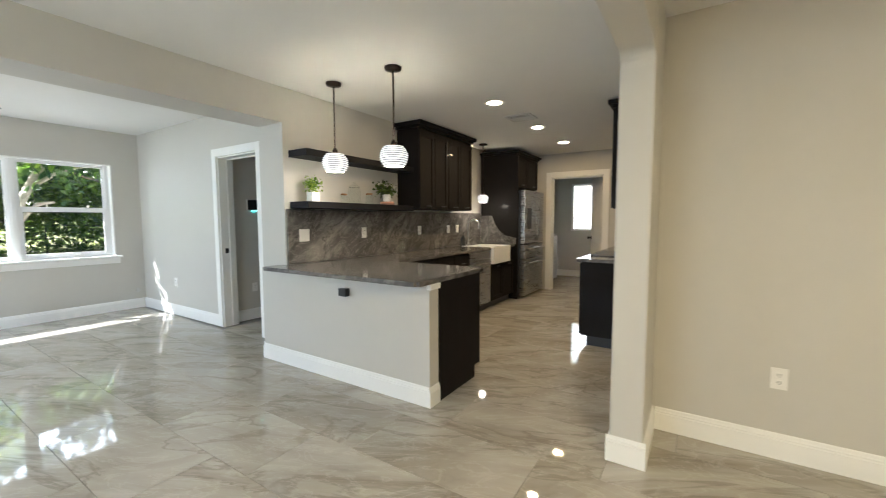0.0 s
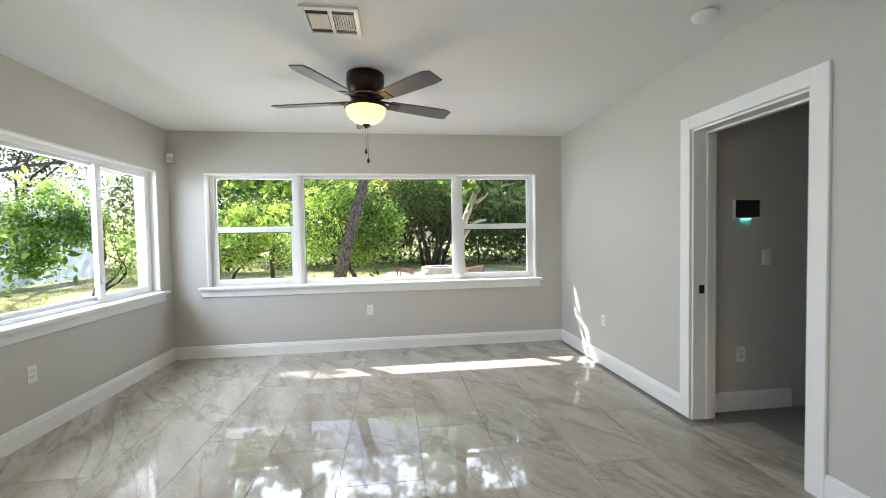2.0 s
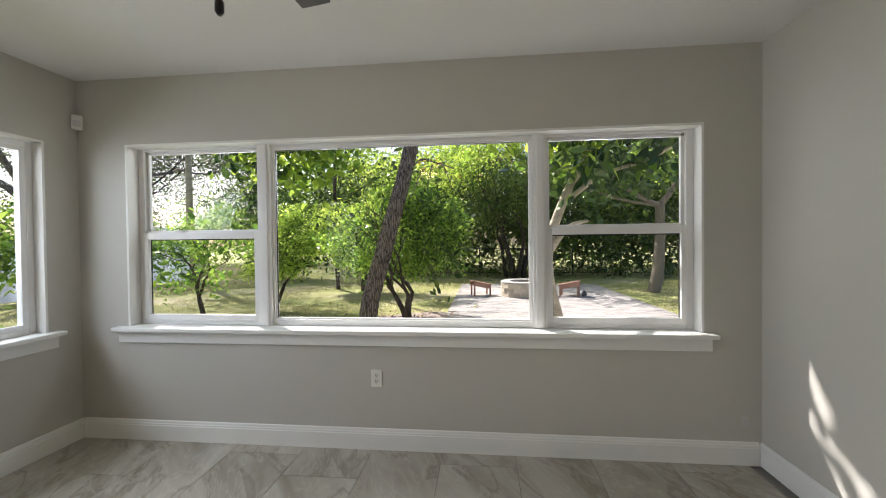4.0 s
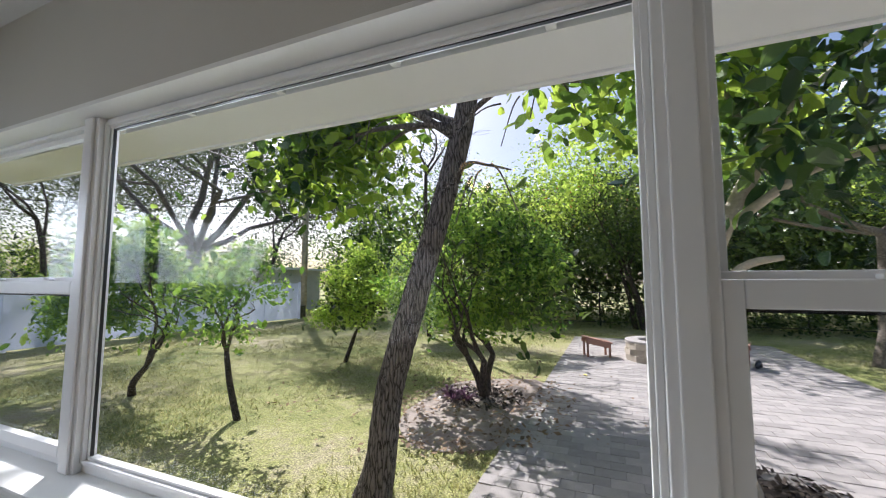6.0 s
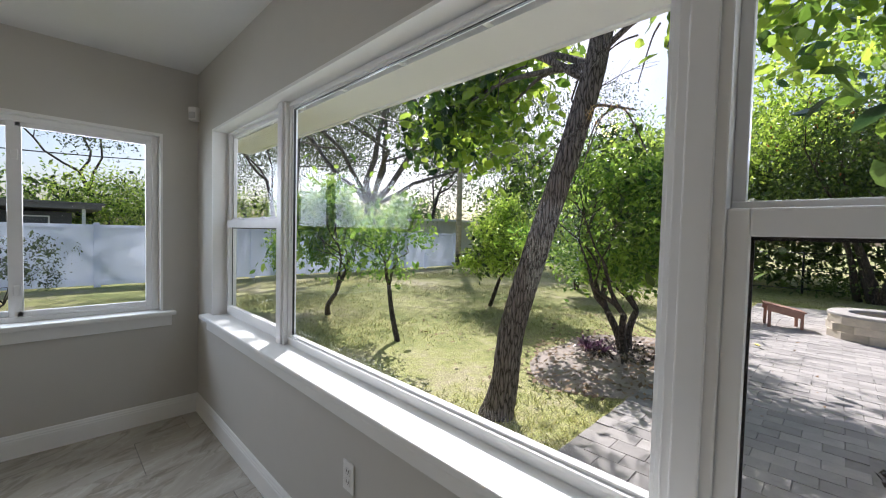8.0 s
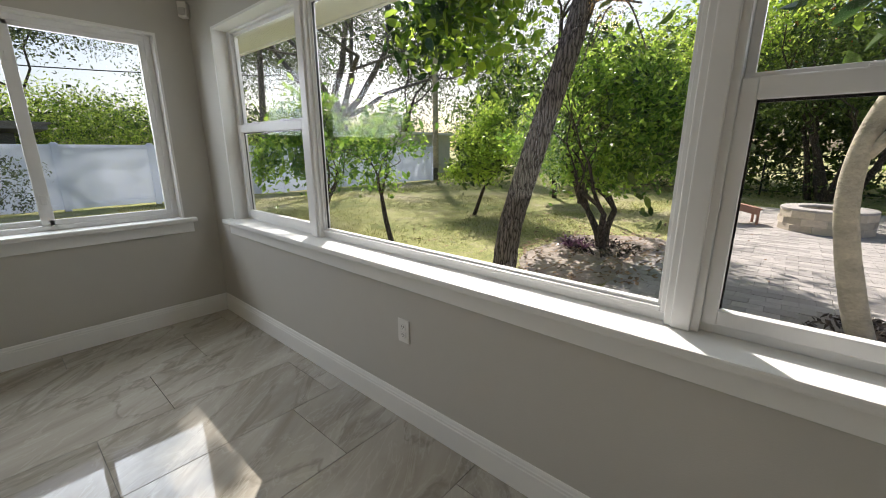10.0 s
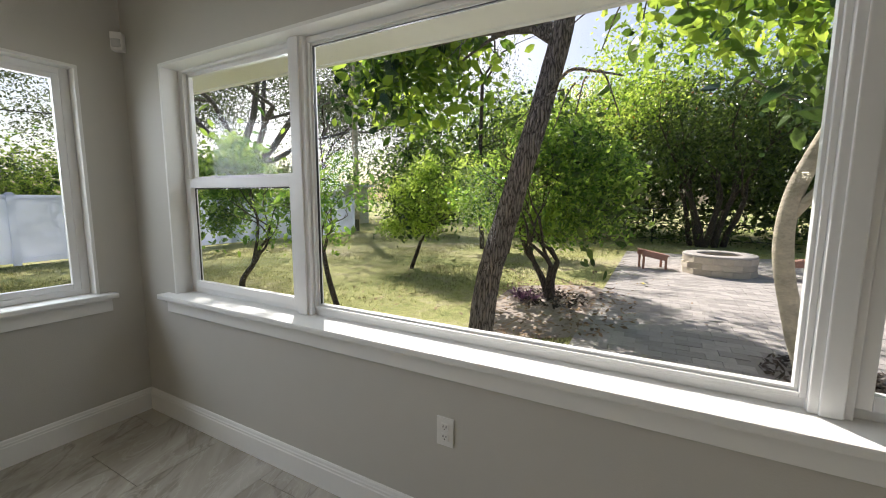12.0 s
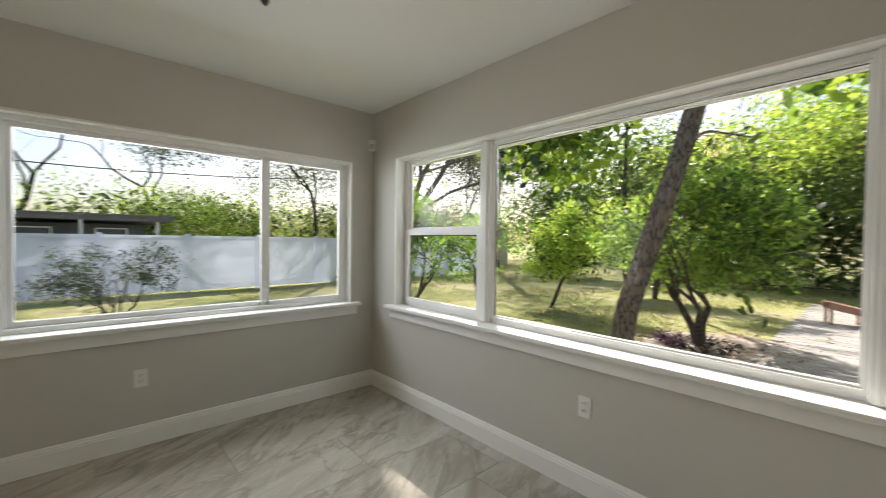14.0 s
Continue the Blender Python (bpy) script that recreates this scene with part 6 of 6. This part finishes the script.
for k in range(26):
    y = -5.5 + k * 0.95
    row.append((-22.0 - rng.random() * 1.2, y, GZ + rng.uniform(1.6, 2.6), 1.5, 1.3, rng.uniform(1.3, 2.2)))
    row.append((-22.8 - rng.random() * 1.5, y, GZ + rng.uniform(3.6, 5.2), 1.7, 1.5, rng.uniform(1.0, 1.6)))
thicket("hedge", row, 46000, 0.15, 61, HEDGE, "tall dark overgrown hedge across the back of the garden", spread=0.7, hollow=0.6, clusters=2600)
# hedge tops in a lighter green, which stands for the sun on them
thicket("hedge", [(-21.2 - rng.random(), y, GZ + rng.uniform(3.6, 5.0), 1.3, 1.4, 1.0) for y in (-3.5, -2.2, -0.8, 0.7, 9.0, 10.4, 12.0, 13.5)], 9000, 0.14, 62, YOUNG, "yellow green vine tops on the hedge, sunlight put in the colour", spread=0.8, hollow=0.6)
thicket("hedge", [(-20.5 - rng.random() * 0.6, y * 1.0, GZ + 0.5, 0.5, 0.8, 0.55) for y in range(-5, 18)], 6500, 0.1, 63, HEDGE, "low dark undergrowth along the hedge foot", spread=0.7, hollow=0.4)
thicket("hedge_blossom", [(-20.6, y, GZ + z, 0.5, 0.8, 0.5) for y, z in ((0.6, 4.6), (1.6, 5.0), (2.6, 4.5), (-0.4, 4.9))], 160, 0.10, 64, BLOOM, "orange trumpet blossoms in the hedge", spread=1.2, hollow=0.8)
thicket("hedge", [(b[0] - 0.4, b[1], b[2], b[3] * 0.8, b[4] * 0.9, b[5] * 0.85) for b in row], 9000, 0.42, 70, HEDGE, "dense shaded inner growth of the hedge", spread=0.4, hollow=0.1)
rng = random.Random(18)
west = [(-27.0 - rng.random() * 2, -9 + 2.2 * k + rng.random(), GZ + 4.2 + rng.random() * 1.6, 2.0, 1.9, 2.6) for k in range(14)] + [(-21.5, -9.3, GZ + 2.6, 1.2, 1.0, 2.2), (-20.8, -7.2, GZ + 2.2, 1.1, 1.3, 1.9), (-21.8, -8.2, GZ + 4.8, 1.2, 1.3, 1.3)]
thicket("far_woods", west, 22000, 0.24, 71, CITRUS, "tall trees closing the back of the garden", spread=0.7, hollow=0.5)
# the same crowns again in a darker green that stands for inner shade
thicket("far_woods", west, 9000, 0.38, 72, HEDGE, "inner growth of the back trees, shade put into its green", spread=0.3, hollow=0.1)
mt = thing("tree", (-20.9, 2.6, GZ), "dark many stemmed tree in the hedge", "tree", "garden trees")
bm = bmesh.new()
rng = random.Random(15)
for k in range(7):
    a = rng.random() * 6.28
    limbs(bm, (0.3 * math.cos(a), 0.45 * math.sin(a), -0.05), (0.12 * math.cos(a), 0.2 * math.sin(a), 1), rng.uniform(1.8, 2.6), rng.uniform(0.06, 0.14), 2, rng, 7, None, 0.15)
part("trunk", bm, DARKBARK, mt)
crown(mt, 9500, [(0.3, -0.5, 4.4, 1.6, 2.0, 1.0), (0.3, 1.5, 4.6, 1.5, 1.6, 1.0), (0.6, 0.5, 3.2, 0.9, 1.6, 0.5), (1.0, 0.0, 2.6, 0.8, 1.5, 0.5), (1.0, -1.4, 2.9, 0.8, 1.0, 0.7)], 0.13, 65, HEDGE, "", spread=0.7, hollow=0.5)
# the top of the crown is coloured lighter, as the sun makes it
crown(mt, 8000, [(2.2, -1.6, 5.6, 1.8, 2.0, 1.0), (2.6, 0.8, 6.0, 1.8, 2.0, 1.1), (2.2, 3.2, 5.6, 1.6, 1.8, 1.0), (1.2, -2.4, 4.6, 1.2, 1.2, 0.7)], 0.13, 69, YOUNG, "yellow green upper leaves, sunlight put in the colour", spread=0.6, hollow=0.4)
# wire fence behind the hedge
cf = thing("wire_fence", (-21.6, 0, GZ), "dark wire fence at the back of the garden", "fence")
for k in range(12):
    part("post", tube([(0, -5 + k * 2, 0), (0, -5 + k * 2, 1.25)], 0.03, 8), BLACK, cf)
for z in (0.15, 0.7, 1.22):
    part("rail", tube([(0, -5, z), (0, 17, z)], 0.014, 6), BLACK, cf)
rng = random.Random(31)
far = [(x + rng.gauss(0, 1), y + rng.gauss(0, 1), GZ + z, 3.4, 2.6, h) for x, y, z, h in
       [(-30 + 4 * k, -26, 2.0, 1.9) for k in range(12)] + [(-34, -20 + 5 * k, 3.0, 3.2) for k in range(3)] + [(-31, -4 + 5 * k, 3.5, 3.5) for k in range(6)]]
# darker leaves inside, the crowns' inner shade put into their colour
thicket("far_woods", far, 15000, 0.36, 74, HEDGE, "inner growth of distant trees, shade put into its green", spread=0.3, hollow=0.2)
thicket("far_woods", far, 42000, 0.2, 66, CITRUS, "distant green trees and bushes", spread=0.9, hollow=0.6)
thicket("far_woods", [(x, -25 + rng.random() * 2, GZ + 2.0 + rng.random(), 2.2, 1.4, 1.1) for x in (-18, -14.5, -11, -8, 2)], 18000, 0.14, 67, YOUNG, "bright green bushes beyond the neighbour's fence", spread=0.8, hollow=0.6)
rng = random.Random(41)
thicket("far_woods", [(-22 - 2.2 * k + rng.gauss(0, 1), -27 + 1.9 * k + rng.gauss(0, 1), GZ + rng.uniform(6.5, 11), 2.8, 2.8, 1.7) for k in range(7)] + [(-26 - rng.random() * 3, -22 + rng.random() * 4, GZ + rng.uniform(5, 10), 2.2, 2.2, 1.4) for k in range(5)], 15000, 0.2, 75, OAKLEAF, "lacy grey green oak crowns far behind", spread=0.9, hollow=0.2, clusters=1100)
rng = random.Random(43)
thicket("far_woods", [(-12 - 2.0 * k + rng.gauss(0, 1), -34 + 1.75 * k + rng.gauss(0, 1), GZ + rng.uniform(1.8, 12), 2.8, 2.8, 1.7) for k in range(14) for j in range(3)], 42000, 0.19, 77, OAKLEAF, "lacy grey green crowns beyond the oak", spread=0.9, hollow=0.2, clusters=2600)
ft = thing("tree", (-9.0, -27.0, GZ), "tall airy tree far beyond the fence", "tree", "far trees")
bm = bmesh.new()
tips = []
limbs(bm, (0, 0, -0.1), (0, 0, 1), 5.0, 0.17, 4, random.Random(2), 8, tips, 0.2)
part("trunk", bm, DARKBARK, ft)
crown(ft, 26000, [(*p, 1.5, 1.5, 1.0) for p in tips], 0.12, 68, OAKLEAF, "", spread=0.7, hollow=0.2)
copy_thing(ft, pose(-16.0, -24.0, GZ, 0, 0, 70))
copy_thing(ft, pose(-1.0, -26.0, GZ, 0, 0, 160))
copy_thing(ft, pose(-24.0, -18.0, GZ, 0, 0, 220))

# ---- patio things ----
def footstool(at, turn):
    """A low stool whose top slopes from a high end to a low end."""
    b = thing("garden_footstool", (*at, GZ + 0.052), "small red brown wooden footstool with a sloping slatted top", "footstool", "fire pit footstools", turn=turn)
    hi, lo, half, deep = 0.40, 0.29, 0.25, 0.17
    slope = math.atan2(hi - lo, 2 * half)
    tilt = Matrix.Translation((0, 0, (hi + lo) / 2)) @ Matrix.Rotation(slope, 4, "Y")
    for k in range(3):
        bm = box(-0.275 + k * 0.186, -0.275 + k * 0.186 + 0.176, -deep - 0.01, deep + 0.01, -0.012, 0.012, 0.004)
        bmesh.ops.transform(bm, matrix=tilt, verts=bm.verts)
        part("slat", bm, BENCHWOOD, b)
    for y in (-deep, deep):
        bm = box(-half, half, y - 0.012, y + 0.012, -0.115, -0.013, 0.004)
        bmesh.ops.transform(bm, matrix=tilt, verts=bm.verts)
        part("side_rail", bm, BENCHWOOD, b)
        for x, h in ((-half + 0.03, hi - 0.03), (half - 0.03, lo - 0.02)):
            part("leg", box(x - 0.022, x + 0.022, y - 0.035 if y > 0 else y + 0.013, y - 0.013 if y > 0 else y + 0.035, 0, h, 0.004), BENCHWOOD, b)
    return b


b1 = footstool((-14.85, 1.08), 108)
b2 = copy_thing(b1, pose(-14.75, 3.42, GZ + 0.052, 0, 0, 252))
pit = thing("fire_pit", (-14.85, 2.25, GZ + 0.05), "round buff stone block fire pit", "fire pit")
for course in range(3):
    for k in range(12):
        a = 2 * math.pi * (k + 0.5 * (course % 2)) / 12
        if course == 0 and k == 0:
            BLOCK = finish("stone_block", box(-0.130, 0.130, -0.09, 0.09, 0, 0.119, 0.005), PITSTONE)
        ob = part("stone_block", BLOCK, None, pit)
        ob.matrix_basis = pose(0.40 * math.cos(a), 0.40 * math.sin(a), course * 0.12, 0, 0, math.degrees(a) + 90)
cap = bmesh.new()
prof = [(0.30, 0.36), (0.30, 0.395), (0.312, 0.405), (0.485, 0.405), (0.50, 0.395), (0.50, 0.362)]
rings = [[cap.verts.new((r * math.cos(2 * math.pi * k / 40), r * math.sin(2 * math.pi * k / 40), z)) for k in range(40)] for r, z in prof]
for i in range(len(rings)):
    for k in range(40):
        cap.faces.new((rings[i][k], rings[i][(k + 1) % 40], rings[(i + 1) % len(rings)][(k + 1) % 40], rings[(i + 1) % len(rings)][k]))
pit.scale = (1.26, 1.26, 0.98)
part("cap_stone", cap, PAVERS, pit, "smooth pale cap ring")
part("ash_bed", turned([(0.31, 0.0), (0.31, 0.06)], 28), MULCH, pit, "dark ash bed")
# a small dark thing of unknown use, built as bent metal
scrap = solid("metal_bracket", tube([(-14.62, 3.75, GZ + 0.055), (-14.64, 3.75, GZ + 0.12), (-14.70, 3.79, GZ + 0.15), (-14.78, 3.83, GZ + 0.13), (-14.80, 3.85, GZ + 0.055)], [0.03, 0.035, 0.045, 0.035, 0.028], 8, 0.2), DARKSTEEL, "small bent dark metal object lying on the pavers", "bracket")
stick = solid("fallen_stick", tube([(-9.9, 3.65, GZ + 0.06), (-10.1, 3.6, GZ + 0.075), (-10.25, 3.62, GZ + 0.06)], [0.008, 0.01, 0.006], 6), DARKBARK, "small fallen stick on the pavers", "stick")

# ---- pieces: patio pavers ----
pav = solid("patio", boxes((-17.9, -6.83, 0.40, 4.92, GZ - 0.02, GZ + 0.046)), SAND, "large patio of tan grey concrete pavers", "patio", kind=STRUCT)
PW, PL = 0.155, 0.235
nearest, rest = [], []
for i in range(int(11.0 / PW)):
    for j in range(int(4.5 / PL) + 1):
        x = -6.85 - (i + 0.5) * PW
        y = 0.40 + (j + (0.5 if i % 2 else 0.0)) * PL
        if y < 0.50 or y > 4.82 or ((x + 9.5) / 0.50) ** 2 + ((y - 2.42) / 0.55) ** 2 < 1:
            continue
        (nearest if -11.5 < x < -8.4 and y < 3.1 and len(nearest) < 300 else rest).append((x, y))
PAVE = finish("paver", box(-PW / 2 + 0.002, PW / 2 - 0.002, -PL / 2 + 0.002, PL / 2 - 0.002, 0, 0.022, 0.004), PAVER)
rng = random.Random(12)
for x, y in nearest:
    ob = part("paver", PAVE, None, pav)
    ob.matrix_basis = pose(x, y, GZ + 0.030 + rng.random() * 0.004, rng.gauss(0, 0.4), rng.gauss(0, 0.4), 0)
a, b = PW / 2 - 0.002, PL / 2 - 0.002
verts, faces = [], []
for x, y in rest:
    z = GZ + 0.050 + rng.random() * 0.004
    o = len(verts)
    verts += [(x - a, y - b, z - 0.02), (x + a, y - b, z - 0.02), (x + a, y + b, z - 0.02), (x - a, y + b, z - 0.02),
              (x - a + 0.002, y - b + 0.002, z), (x + a - 0.002, y - b + 0.002, z), (x + a - 0.002, y + b - 0.002, z), (x - a + 0.002, y + b - 0.002, z)]
    faces += [(o + 4, o + 5, o + 6, o + 7), (o, o + 1, o + 5, o + 4), (o + 1, o + 2, o + 6, o + 5), (o + 2, o + 3, o + 7, o + 6), (o + 3, o, o + 4, o + 7)]
ob = part("pavers", raw_mesh("pavers", verts, faces, PAVERS), None, pav)
tagged(ob, "the further tan grey pavers", kind="stuff")

# ---- pieces: floor tiles ----
floor = solid("floor", boxes((-6.80, 4.75, -1.95, 9.52, -0.118, -0.010), (-4.60, -2.86, 3.0, 5.32, -0.0105, -0.004)), GROUT, "polished pale grey marble look floor tiles", "floor", kind=STRUCT)
TW, TL = 0.467, 0.933
starts = {-1: -5.31, 0: -3.045, 1: -2.70, 2: -3.33}
tile_mesh = {}
for k in range(-5, 20):
    y0 = 0.407 + TW * (k)
    y1 = y0 + TW
    s = starts.get(k, -3.045 - 0.311 * ((k * 2) % 3))
    lo, hi = max(y0, -1.74), min(y1, 9.45)
    if hi - lo < 0.03:
        continue
    for j in range(-5, 9):
        x0 = s + j * TL
        xa, xb = max(x0, -6.60), min(x0 + TL, 4.62)
        if hi > 3.0 and (xa + xb) / 2 < -4.0:
            continue
        if lo > 2.9:
            xa, xb = max(xa, -3.9), min(xb, 0.9)
        if xb - xa < 0.03:
            continue
        size = (round(xb - xa, 3), round(hi - lo, 3))
        if size not in tile_mesh:
            g = 0.0013
            tile_mesh[size] = finish("floor_tile", box(-size[0] / 2 + g, size[0] / 2 - g, -size[1] / 2 + g, size[1] / 2 - g, -0.010, 0, 0.0008), TILE)
        ob = part("floor_tile", tile_mesh[size], None, floor)
        ob.location = ((xa + xb) / 2, (lo + hi) / 2, 0)
